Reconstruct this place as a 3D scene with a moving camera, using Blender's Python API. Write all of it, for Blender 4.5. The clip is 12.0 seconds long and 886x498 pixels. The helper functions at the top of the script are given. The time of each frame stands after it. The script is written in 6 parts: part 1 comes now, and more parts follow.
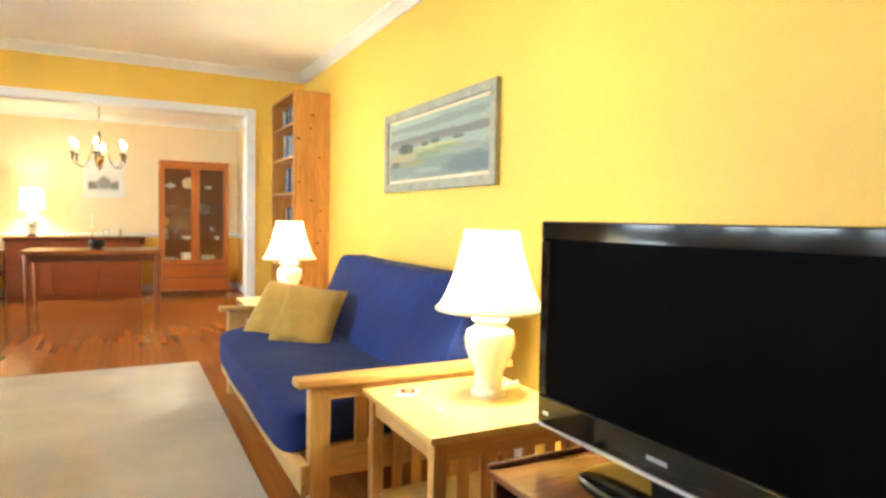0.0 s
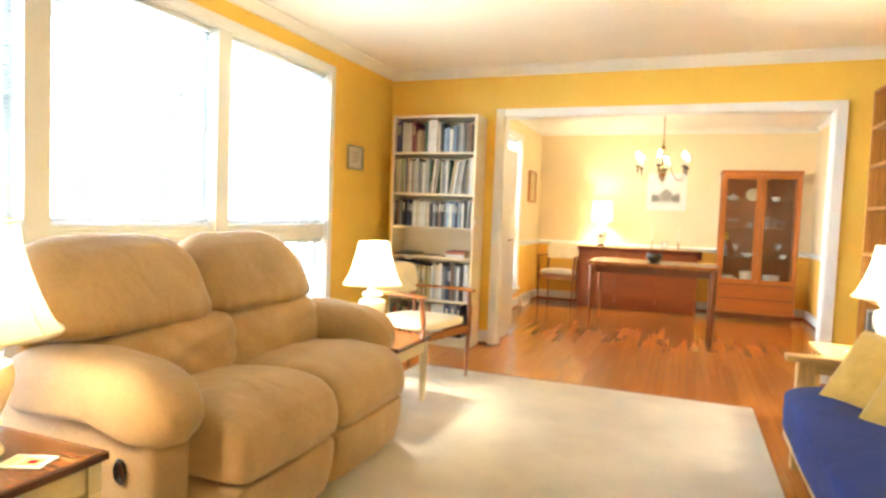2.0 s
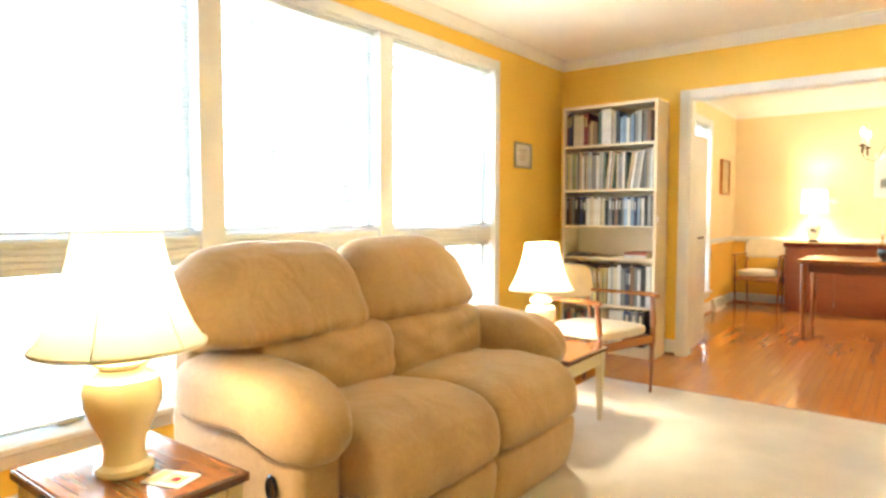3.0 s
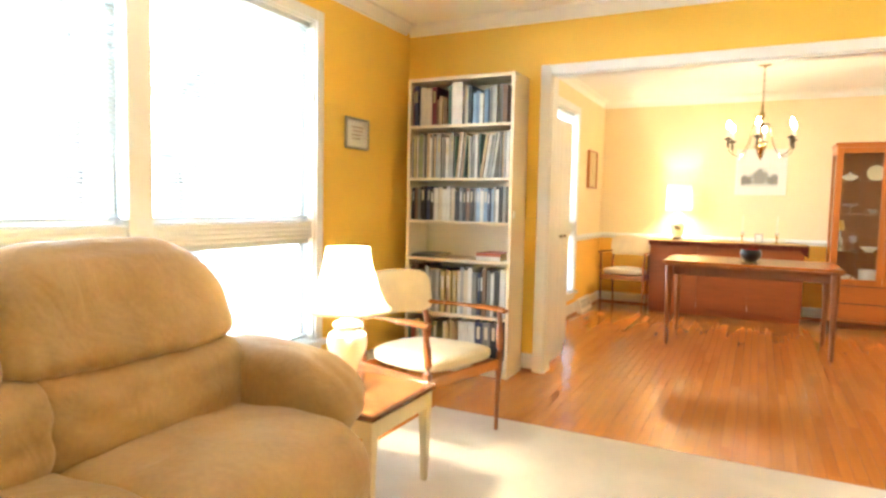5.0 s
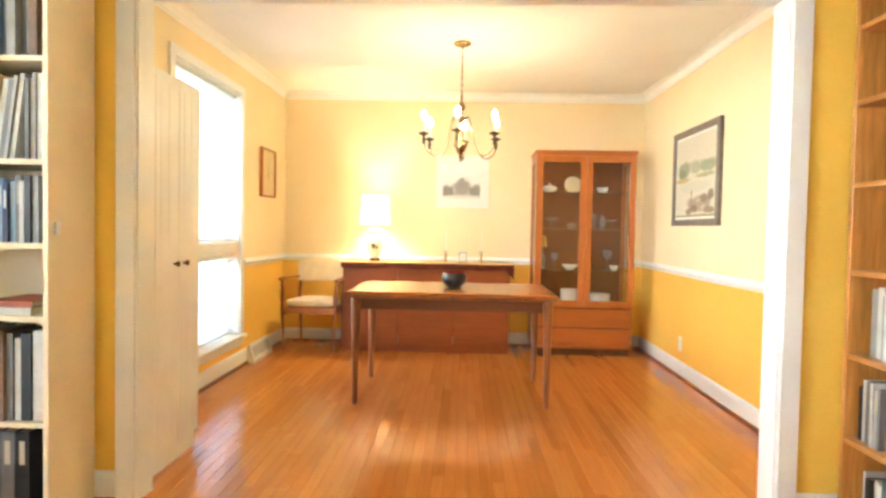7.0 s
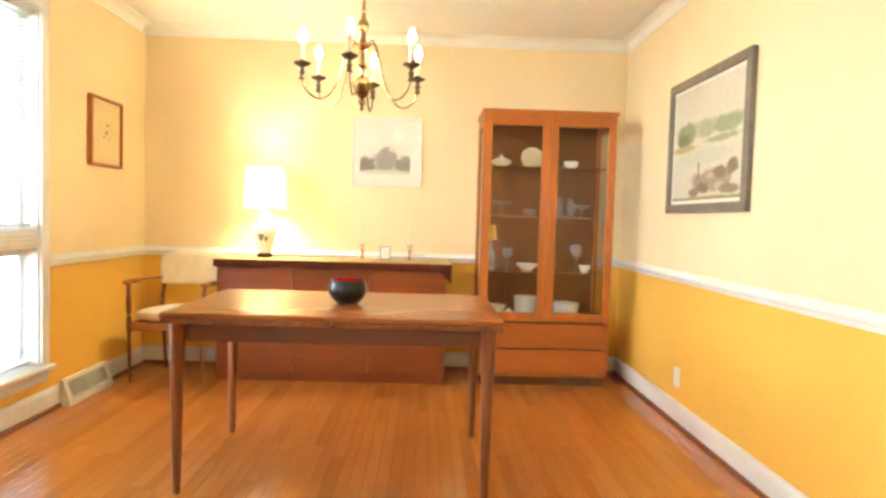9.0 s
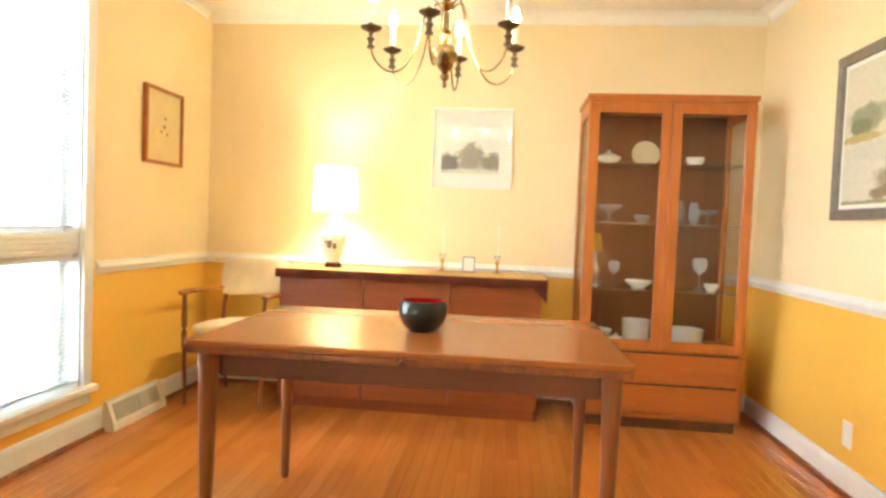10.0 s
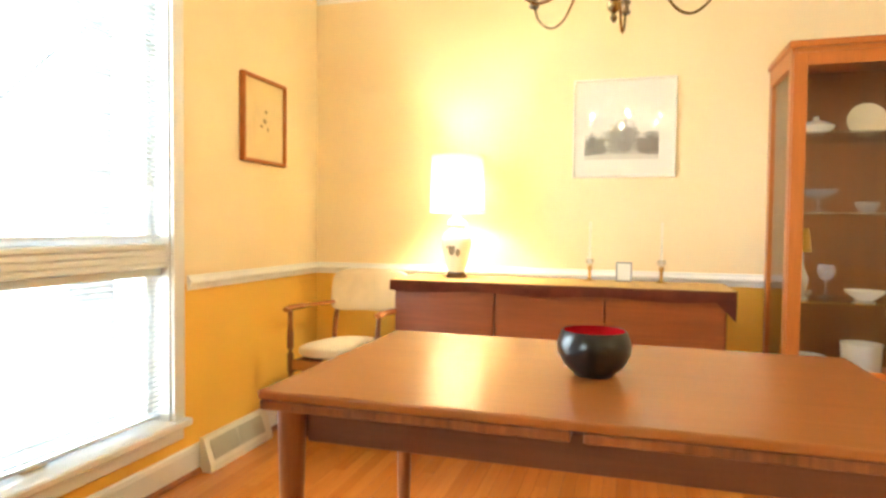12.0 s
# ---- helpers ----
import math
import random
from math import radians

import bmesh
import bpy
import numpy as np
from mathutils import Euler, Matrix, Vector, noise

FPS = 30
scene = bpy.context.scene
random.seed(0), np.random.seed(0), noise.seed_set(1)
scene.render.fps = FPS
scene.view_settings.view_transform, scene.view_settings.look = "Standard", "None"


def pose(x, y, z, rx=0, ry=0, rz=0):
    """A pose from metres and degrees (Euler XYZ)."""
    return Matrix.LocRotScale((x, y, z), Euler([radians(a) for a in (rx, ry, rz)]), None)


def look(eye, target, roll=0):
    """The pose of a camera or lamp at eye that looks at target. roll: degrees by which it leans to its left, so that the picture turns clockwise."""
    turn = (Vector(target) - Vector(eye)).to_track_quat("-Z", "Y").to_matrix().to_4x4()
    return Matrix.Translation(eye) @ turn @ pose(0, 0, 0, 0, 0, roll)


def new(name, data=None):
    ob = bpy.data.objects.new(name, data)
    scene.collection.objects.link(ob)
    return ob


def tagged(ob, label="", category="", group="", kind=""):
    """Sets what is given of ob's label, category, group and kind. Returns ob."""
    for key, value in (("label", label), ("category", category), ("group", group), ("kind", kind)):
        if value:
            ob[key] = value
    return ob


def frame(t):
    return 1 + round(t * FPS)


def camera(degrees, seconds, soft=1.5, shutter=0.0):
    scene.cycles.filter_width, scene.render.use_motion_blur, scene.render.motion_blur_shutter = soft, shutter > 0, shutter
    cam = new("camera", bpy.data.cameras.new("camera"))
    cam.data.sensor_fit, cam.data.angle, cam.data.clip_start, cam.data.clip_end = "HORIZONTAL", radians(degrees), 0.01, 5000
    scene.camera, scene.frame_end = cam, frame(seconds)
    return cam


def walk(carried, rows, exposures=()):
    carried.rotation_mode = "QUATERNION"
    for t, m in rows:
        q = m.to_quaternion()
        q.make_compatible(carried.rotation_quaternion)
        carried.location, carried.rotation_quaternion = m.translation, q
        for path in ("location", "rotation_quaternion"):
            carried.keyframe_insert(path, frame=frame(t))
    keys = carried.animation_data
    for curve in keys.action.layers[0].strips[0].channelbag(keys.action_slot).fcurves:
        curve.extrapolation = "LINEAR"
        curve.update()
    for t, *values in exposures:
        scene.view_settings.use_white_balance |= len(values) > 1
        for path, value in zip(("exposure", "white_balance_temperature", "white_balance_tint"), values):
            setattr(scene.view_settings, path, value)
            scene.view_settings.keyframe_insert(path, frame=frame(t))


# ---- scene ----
import bmesh
import random
from math import sin, cos, pi, sqrt

cam = camera(71.0, 12.0, soft=2.8)
PATH = [
    (0, (1.602, -6.319, 1.173), (2.518, -4.543, 1.077), 1.0),
    (0.5, (1.636, -6.044, 1.149), (2.158, -4.116, 1.052), 1.7),
    (1, (1.647, -5.814, 1.179), (1.819, -3.824, 1.083), 1.9),
    (1.5, (1.629, -5.707, 1.174), (1.385, -3.724, 1.084), 1.7),
    (2, (1.645, -5.630, 1.216), (0.923, -3.768, 1.105), 2.2),
    (2.2, (1.680, -5.597, 1.224), (0.792, -3.809, 1.108), 1.8),
    (2.4, (1.631, -5.566, 1.220), (0.619, -3.845, 1.106), 1.3),
    (2.7, (1.587, -5.450, 1.197), (0.388, -3.852, 1.098), 0.1),
    (4.3, (1.418, -4.891, 1.204), (0.190, -3.319, 1.060), -0.2),
    (4.5, (1.410, -4.757, 1.200), (0.261, -3.126, 1.063), 0.0),
    (5, (1.383, -4.326, 1.224), (0.481, -2.547, 1.077), 1.2),
    (5.5, (1.332, -3.868, 1.210), (0.707, -1.972, 1.093), 1.2),
    (6, (1.342, -3.422, 1.209), (0.924, -1.469, 1.113), 1.5),
    (6.5, (1.367, -2.992, 1.217), (1.113, -1.010, 1.123), 1.5),
    (7, (1.398, -2.550, 1.181), (1.331, -0.553, 1.115), 1.1),
    (7.5, (1.479, -2.129, 1.161), (1.545, -0.131, 1.100), 1.4),
    (7.7, (1.527, -1.982, 1.127), (1.618, 0.016, 1.069), 1.3),
    (9.3, (1.693, -0.793, 1.167), (1.718, 1.204, 1.065), 2.0),
    (9.5, (1.690, -0.670, 1.158), (1.638, 1.326, 1.054), 2.3),
    (10, (1.625, -0.350, 1.147), (1.422, 1.638, 1.069), 2.2),
    (10.5, (1.572, -0.144, 1.154), (1.147, 1.808, 1.063), 2.2),
    (11, (1.531, 0.037, 1.148), (0.901, 1.933, 1.065), 1.8),
    (11.5, (1.459, 0.206, 1.132), (0.748, 2.074, 1.058), 1.2),
    (12, (1.410, 0.310, 1.122), (0.838, 2.225, 1.050), 0.6),
]
walk(cam, [(t, look(eye, target, roll)) for t, eye, target, roll in PATH], [(0, 2.45, 5850, 2), (1, 2.66, 5850, 3), (2.5, 2.76, 5850, 4), (4.5, 2.8, 5850, 4), (6, 2.78, 5800, 3), (9.5, 2.62, 5850, 2), (12, 2.62, 5900, 2)])

# ---------------------------------------------------------------- world and light
world = bpy.data.worlds.new("world")
scene.world = world
world.use_nodes = True
wn = world.node_tree.nodes
sky = wn.new("ShaderNodeTexSky")
sky.sky_type = 'NISHITA'
sky.sun_disc = False
sky.sun_elevation, sky.sun_rotation = radians(50), radians(108)
wn["Background"].inputs["Strength"].default_value = 0.15
world.node_tree.links.new(sky.outputs[0], wn["Background"].inputs["Color"])

sun = new("sun", bpy.data.lights.new("sun", 'SUN'))
sun.data.energy, sun.data.angle, sun.data.color = 3.0, radians(6), (1.0, 0.95, 0.88)
sun.matrix_world = look((0, 0, 0), (-0.6, 0.2, -0.75))

# ---------------------------------------------------------------- materials
def mat(name, color, rough=0.6, metal=0.0, var=0.06, scale=8.0, fine=60.0, bump=0.05, stretch=(1, 1, 1), spec=0.5,
        color2=None, pieces=0.0, coat=0.0, trans=0.0, sheen=0.0, dist=0.002, soft=0.0, softscale=9.0, grain=0.35, rvar=0.05):
    """A surface with stains at a large scale, grain at a fine one and a little relief."""
    m = bpy.data.materials.new(name)
    m.use_nodes = True
    nt = m.node_tree
    n, l = nt.nodes, nt.links
    b = n["Principled BSDF"]
    tc = n.new("ShaderNodeTexCoord")
    mp = n.new("ShaderNodeMapping")
    mp.inputs["Scale"].default_value = stretch
    l.new(tc.outputs["Object"], mp.inputs["Vector"])
    big, small = n.new("ShaderNodeTexNoise"), n.new("ShaderNodeTexNoise")
    big.inputs["Scale"].default_value, small.inputs["Scale"].default_value = scale, fine
    big.inputs["Detail"].default_value, small.inputs["Detail"].default_value = 4, 5
    l.new(mp.outputs[0], big.inputs["Vector"])
    l.new(mp.outputs[0], small.inputs["Vector"])
    add = n.new("ShaderNodeMath")
    add.operation = 'MULTIPLY_ADD'
    l.new(small.outputs["Fac"], add.inputs[0])
    add.inputs[1].default_value = grain
    l.new(big.outputs["Fac"], add.inputs[2])
    fac = add.outputs[0]
    if pieces:
        oi, ge = n.new("ShaderNodeObjectInfo"), n.new("ShaderNodeNewGeometry")
        a, w, s, c = (n.new("ShaderNodeMath") for _ in range(4))
        a.operation, w.operation, s.operation, c.operation = 'ADD', 'FRACT', 'MULTIPLY_ADD', 'ADD'
        l.new(oi.outputs["Random"], a.inputs[0])
        l.new(ge.outputs["Random Per Island"], a.inputs[1])
        l.new(a.outputs[0], w.inputs[0])
        l.new(w.outputs[0], s.inputs[0])
        s.inputs[1].default_value, s.inputs[2].default_value = pieces, -pieces / 2
        l.new(fac, c.inputs[0])
        l.new(s.outputs[0], c.inputs[1])
        fac = c.outputs[0]
        off = n.new("ShaderNodeVectorMath")
        off.operation = 'ADD'
        l.new(mp.outputs[0], off.inputs[0])
        l.new(a.outputs[0], off.inputs[1])
        l.new(off.outputs[0], small.inputs["Vector"])
    ramp = n.new("ShaderNodeMapRange")
    mid, reach = 0.5 + 0.5 * grain, 0.22 + 0.18 * grain
    ramp.inputs[1].default_value, ramp.inputs[2].default_value = mid - reach, mid + reach
    l.new(fac, ramp.inputs[0])
    mix = n.new("ShaderNodeMix")
    mix.data_type = 'RGBA'
    lo = color2 or tuple(max(c * (1 - 2 * var), 0) for c in color)
    hi = color if color2 else tuple(min(c * (1 + var), 1) for c in color)
    mix.inputs[6].default_value, mix.inputs[7].default_value = (*lo, 1), (*hi, 1)
    l.new(ramp.outputs[0], mix.inputs[0])
    l.new(mix.outputs[2], b.inputs["Base Color"])
    rr = n.new("ShaderNodeMapRange")
    rr.inputs[3].default_value, rr.inputs[4].default_value = max(rough - rvar, 0.02), min(rough + rvar, 1)
    l.new(big.outputs["Fac"], rr.inputs[0])
    l.new(rr.outputs[0], b.inputs["Roughness"])
    b.inputs["Metallic"].default_value = metal
    b.inputs["Specular IOR Level"].default_value = spec
    b.inputs["Coat Weight"].default_value = coat
    b.inputs["Coat Roughness"].default_value = 0.12
    b.inputs["Sheen Weight"].default_value = sheen
    b.inputs["Transmission Weight"].default_value = trans
    if bump:
        bp = n.new("ShaderNodeBump")
        bp.inputs["Strength"].default_value, bp.inputs["Distance"].default_value = min(bump * 4, 1), dist
        l.new(small.outputs["Fac"], bp.inputs["Height"])
        l.new(bp.outputs[0], b.inputs["Normal"])
        if soft:
            # broad creases and dents under the fine relief
            ws, b2 = n.new("ShaderNodeTexNoise"), n.new("ShaderNodeBump")
            ws.inputs["Scale"].default_value, ws.inputs["Detail"].default_value, ws.inputs["Distortion"].default_value = softscale, 3, 1.2
            l.new(tc.outputs["Object"], ws.inputs["Vector"])
            b2.inputs["Strength"].default_value, b2.inputs["Distance"].default_value = 0.6, soft
            l.new(ws.outputs["Fac"], b2.inputs["Height"])
            l.new(b2.outputs[0], bp.inputs["Normal"])
    return m


def glass(name, color=(1, 1, 1), rough=0.0, least=0.03):
    """A thin pane: mostly clear, with a mirror gloss that grows at a slant."""
    m = bpy.data.materials.new(name)
    m.use_nodes = True
    n, l = m.node_tree.nodes, m.node_tree.links
    n.remove(n["Principled BSDF"])
    t, g, f, mx = n.new("ShaderNodeBsdfTransparent"), n.new("ShaderNodeBsdfGlossy"), n.new("ShaderNodeLayerWeight"), n.new("ShaderNodeMixShader")
    p = n.new("ShaderNodeMath")
    p.operation = 'MULTIPLY_ADD'
    q = n.new("ShaderNodeMath")
    q.operation = 'POWER'
    t.inputs[0].default_value = (*color, 1)
    g.inputs["Roughness"].default_value = rough
    l.new(f.outputs["Facing"], q.inputs[0])
    q.inputs[1].default_value = 4.0
    l.new(q.outputs[0], p.inputs[0])
    p.inputs[1].default_value, p.inputs[2].default_value = 0.6, least
    l.new(p.outputs[0], mx.inputs[0])
    l.new(t.outputs[0], mx.inputs[1])
    l.new(g.outputs[0], mx.inputs[2])
    l.new(mx.outputs[0], n["Material Output"].inputs[0])
    return m


def crystal(name):
    """Cut glass: clear, with a glossy whitish share that paints in its bright highlights."""
    m = bpy.data.materials.new(name)
    m.use_nodes = True
    n, l = m.node_tree.nodes, m.node_tree.links
    b = n["Principled BSDF"]
    b.inputs["Base Color"].default_value, b.inputs["Roughness"].default_value = (0.85, 0.88, 0.9, 1), 0.08
    t, mx, w = n.new("ShaderNodeBsdfTransparent"), n.new("ShaderNodeMixShader"), n.new("ShaderNodeTexVoronoi")
    w.inputs["Scale"].default_value = 60
    r = n.new("ShaderNodeMapRange")
    r.inputs[3].default_value, r.inputs[4].default_value = 0.03, 0.2
    l.new(w.outputs["Distance"], r.inputs[0])
    l.new(r.outputs[0], mx.inputs[0])
    l.new(t.outputs[0], mx.inputs[1])
    l.new(b.outputs[0], mx.inputs[2])
    l.new(mx.outputs[0], n["Material Output"].inputs[0])
    return m


def shade_cloth(name, color, share=0.55):
    """Thin cloth that lets part of the light through."""
    m = bpy.data.materials.new(name)
    m.use_nodes = True
    n, l = m.node_tree.nodes, m.node_tree.links
    n.remove(n["Principled BSDF"])
    d, t, mx = n.new("ShaderNodeBsdfDiffuse"), n.new("ShaderNodeBsdfTranslucent"), n.new("ShaderNodeMixShader")
    w = n.new("ShaderNodeTexNoise")
    w.inputs["Scale"].default_value = 90
    r = n.new("ShaderNodeMix")
    r.data_type = 'RGBA'
    r.inputs[6].default_value, r.inputs[7].default_value = (*(c * 0.9 for c in color), 1), (*color, 1)
    l.new(w.outputs["Fac"], r.inputs[0])
    l.new(r.outputs[2], d.inputs[0])
    l.new(r.outputs[2], t.inputs[0])
    mx.inputs[0].default_value = share
    l.new(d.outputs[0], mx.inputs[1])
    l.new(t.outputs[0], mx.inputs[2])
    l.new(mx.outputs[0], n["Material Output"].inputs[0])
    return m


def glow(name, color, strength):
    m = bpy.data.materials.new(name)
    m.use_nodes = True
    n, l = m.node_tree.nodes, m.node_tree.links
    n.remove(n["Principled BSDF"])
    e = n.new("ShaderNodeEmission")
    e.inputs[0].default_value, e.inputs[1].default_value = (*color, 1), strength
    l.new(e.outputs[0], n["Material Output"].inputs[0])
    return m


def wood(name, color, rough=0.4, axis=2, var=0.2, coat=0.0, pieces=0.0, scale=5.0):
    st = [9.0, 9.0, 9.0]
    st[axis] = 0.7
    return mat(name, color, rough, var=var, scale=scale * 0.3, fine=scale * 1.6, bump=0.008, stretch=tuple(st), coat=coat, pieces=pieces, grain=1.0, rvar=0.02)


def art(name, ground, layers, rough=0.5):
    """A loosely painted picture: soft, ragged patches (x, z, half width, half height, colour) laid over a ground colour."""
    m = bpy.data.materials.new(name)
    m.use_nodes = True
    n, l = m.node_tree.nodes, m.node_tree.links
    b = n["Principled BSDF"]
    b.inputs["Roughness"].default_value = rough
    tc, ns, n2 = n.new("ShaderNodeTexCoord"), n.new("ShaderNodeTexNoise"), n.new("ShaderNodeTexNoise")
    for q, sc in ((ns, 7.0), (n2, 28.0)):
        q.inputs["Scale"].default_value, q.inputs["Detail"].default_value = sc, 6
        l.new(tc.outputs["Generated"], q.inputs["Vector"])
    col = None
    for x, z, rx, rz, c in layers:
        mp = n.new("ShaderNodeMapping")
        mp.inputs["Location"].default_value = (-x / rx, 0, -z / rz)
        mp.inputs["Scale"].default_value = (1 / rx, 0, 1 / rz)
        l.new(tc.outputs["Generated"], mp.inputs["Vector"])
        ln = n.new("ShaderNodeVectorMath")
        ln.operation = 'LENGTH'
        l.new(mp.outputs[0], ln.inputs[0])
        rag, fac = n.new("ShaderNodeMath"), n.new("ShaderNodeMapRange")
        rag.operation = 'MULTIPLY_ADD'
        l.new(ns.outputs["Fac"], rag.inputs[0])
        rag.inputs[1].default_value = 1.3
        l.new(ln.outputs["Value"], rag.inputs[2])
        fac.inputs[1].default_value, fac.inputs[2].default_value = 1.85, 1.45
        l.new(rag.outputs[0], fac.inputs[0])
        mx = n.new("ShaderNodeMix")
        mx.data_type = 'RGBA'
        l.new(fac.outputs[0], mx.inputs[0])
        if col is None:
            mx.inputs[6].default_value = (*ground, 1)
        else:
            l.new(col, mx.inputs[6])
        mx.inputs[7].default_value = (*c, 1)
        col = mx.outputs[2]
    ov = n.new("ShaderNodeMix")
    ov.data_type, ov.blend_type = 'RGBA', 'OVERLAY'
    ov.inputs[0].default_value = 0.22
    l.new(col, ov.inputs[6])
    l.new(n2.outputs["Fac"], ov.inputs[7])
    l.new(ov.outputs[2], b.inputs["Base Color"])
    return m


M = {}
M["yellow"] = mat("yellow_wall_paint", (0.87, 0.572, 0.08), 0.55, var=0.03, scale=2.0, fine=140, bump=0.02)
M["dado"] = mat("dado_wall_paint", (0.90, 0.54, 0.08), 0.55, var=0.03, scale=2.0, fine=140, bump=0.02)
M["cream"] = mat("cream_wall_paint", (0.89, 0.73, 0.445), 0.55, var=0.03, scale=2.0, fine=140, bump=0.02)
M["ceiling"] = mat("ceiling_paint", (0.93, 0.92, 0.87), 0.8, var=0.03, scale=1.5, fine=120, bump=0.03)
M["trim"] = mat("white_trim_paint", (0.84, 0.835, 0.81), 0.35, var=0.03, scale=5, fine=90, bump=0.01)
M["floor"] = mat("oak_floor", (0.65, 0.238, 0.045), 0.17, var=0.2, scale=0.02, fine=4, bump=0.0, grain=0.5, stretch=(12, 0.6, 4), color2=(0.45, 0.148, 0.026), coat=0.3, pieces=0.34, spec=0.5, rvar=0.008)
M["subfloor"] = mat("subfloor", (0.10, 0.05, 0.025), 0.8)
M["rug"] = mat("rug_pile", (0.74, 0.655, 0.55), 0.95, var=0.10, scale=2.5, fine=260, bump=0.25, sheen=0.2, spec=0.1, dist=0.006)
M["tan"] = mat("tan_microfibre", (0.52, 0.335, 0.152), 0.64, var=0.13, scale=3.2, fine=60, bump=0.01, sheen=0.2, spec=0.3, soft=0.016, softscale=5.0)
M["navy"] = mat("navy_cotton", (0.011, 0.025, 0.14), 0.8, var=0.18, scale=4, fine=300, bump=0.05, sheen=0.04, spec=0.2, soft=0.014, softscale=4)
M["ochre"] = mat("ochre_cushion_cloth", (0.47, 0.285, 0.058), 0.9, var=0.12, scale=9, fine=260, bump=0.1, sheen=0.2, spec=0.1, soft=0.02, softscale=9)
M["pine"] = wood("honey_pine", (0.72, 0.42, 0.13), 0.4, axis=2, coat=0.2)
M["pine_x"] = wood("honey_pine_along", (0.72, 0.42, 0.13), 0.4, axis=0, coat=0.2)
M["pine_y"] = wood("honey_pine_length", (0.72, 0.42, 0.13), 0.4, axis=1, coat=0.2)
M["knotty"] = wood("orange_knotty_pine", (0.62, 0.275, 0.055), 0.4, axis=2, var=0.25, coat=0.2)
M["knotty_y"] = wood("orange_pine_shelf", (0.60, 0.26, 0.052), 0.4, axis=1, var=0.25, coat=0.2)
M["knot"] = mat("pine_knot", (0.07, 0.025, 0.01), 0.5, scale=30)
M["birch"] = mat("pale_birch_top", (0.80, 0.60, 0.22), 0.25, var=0.08, scale=2, fine=12, stretch=(8, 0.8, 8), bump=0.01, coat=0.3)
M["teak"] = wood("teak", (0.29, 0.093, 0.026), 0.35, axis=2, var=0.28)
M["teak_x"] = wood("teak_along", (0.43, 0.165, 0.045), 0.27, axis=0, var=0.09, coat=0.15)
M["tabletop"] = mat("oiled_teak_top", (0.37, 0.125, 0.028), 0.25, var=0.05, scale=0.8, fine=7, bump=0.0, stretch=(0.4, 6, 6), grain=0.6, rvar=0.006)
# teak rails under the tabletop, shade there painted in as a darker colour
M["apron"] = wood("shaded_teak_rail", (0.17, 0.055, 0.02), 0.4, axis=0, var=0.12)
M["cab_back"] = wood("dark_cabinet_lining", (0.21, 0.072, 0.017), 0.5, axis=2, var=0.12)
M["cabinet"] = wood("cabinet_teak", (0.46, 0.135, 0.022), 0.35, axis=2, var=0.10, coat=0.1)
M["cabinet_x"] = wood("cabinet_teak_along", (0.43, 0.12, 0.02), 0.35, axis=0, var=0.10, coat=0.1)
M["teak_side"] = wood("sideboard_teak", (0.26, 0.062, 0.014), 0.38, axis=0, var=0.12)
M["walnut"] = wood("dark_walnut", (0.13, 0.05, 0.02), 0.25, axis=1, var=0.25, coat=0.3)
M["tablebrown"] = wood("brown_table_top", (0.23, 0.088, 0.03), 0.12, axis=0, var=0.2, coat=0.5)
M["creampaint"] = mat("cream_paint", (0.72, 0.60, 0.36), 0.45, var=0.06, scale=6)
M["whitelam"] = mat("off_white_laminate", (0.80, 0.69, 0.48), 0.45, var=0.04, scale=4, fine=80)
M["ceramic"] = mat("white_glazed_ceramic", (0.86, 0.83, 0.74), 0.12, var=0.03, scale=6, fine=40, bump=0.005, coat=0.4)
M["creamceramic"] = mat("cream_glazed_ceramic", (0.80, 0.68, 0.42), 0.12, var=0.03, scale=6, bump=0.005, coat=0.4)
M["shade"] = shade_cloth("white_lampshade_cloth", (0.90, 0.82, 0.62), 0.22)
M["seam"] = mat("shade_braid", (0.70, 0.62, 0.45), 0.8)
M["black"] = mat("black_gloss_plastic", (0.006, 0.006, 0.007), 0.08, var=0.1, bump=0.0)
M["screen"] = mat("black_screen", (0.003, 0.003, 0.0035), 0.45, var=0.1, bump=0.0, spec=0.01)
M["silver"] = mat("silver_plastic", (0.68, 0.69, 0.70), 0.25, metal=0.6)
M["brass"] = mat("aged_brass", (0.34, 0.24, 0.11), 0.25, metal=1.0, var=0.2, scale=30)
M["darkmetal"] = mat("dark_bronze", (0.16, 0.11, 0.065), 0.35, metal=0.9, var=0.2, scale=30)
M["polished"] = mat("polished_brass", (0.74, 0.56, 0.27), 0.2, metal=1.0, var=0.1, scale=30)
M["candle"] = mat("ivory_candle_sleeve", (0.82, 0.76, 0.6), 0.5)
M["bulb"] = glow("lit_bulb", (1.0, 0.80, 0.48), 60)
M["glass"] = glass("clear_glass", least=0.015)
M["glassware"] = glass("glassware", (0.97, 0.98, 0.98), 0.05, 0.30)
M["crystal"] = crystal("cut_crystal")
M["upholstery"] = mat("cream_wool_upholstery", (0.74, 0.62, 0.42), 0.9, var=0.06, scale=10, fine=220, bump=0.1, sheen=0.2)
M["bowl"] = mat("black_lacquer", (0.012, 0.012, 0.014), 0.3, var=0.2, scale=14, bump=0.03, coat=0.3)
M["red"] = mat("red_lacquer", (0.55, 0.012, 0.02), 0.2, var=0.1)
M["runner"] = mat("rust_cloth_runner", (0.20, 0.042, 0.018), 0.9, var=0.2, scale=12, fine=220, bump=0.1)
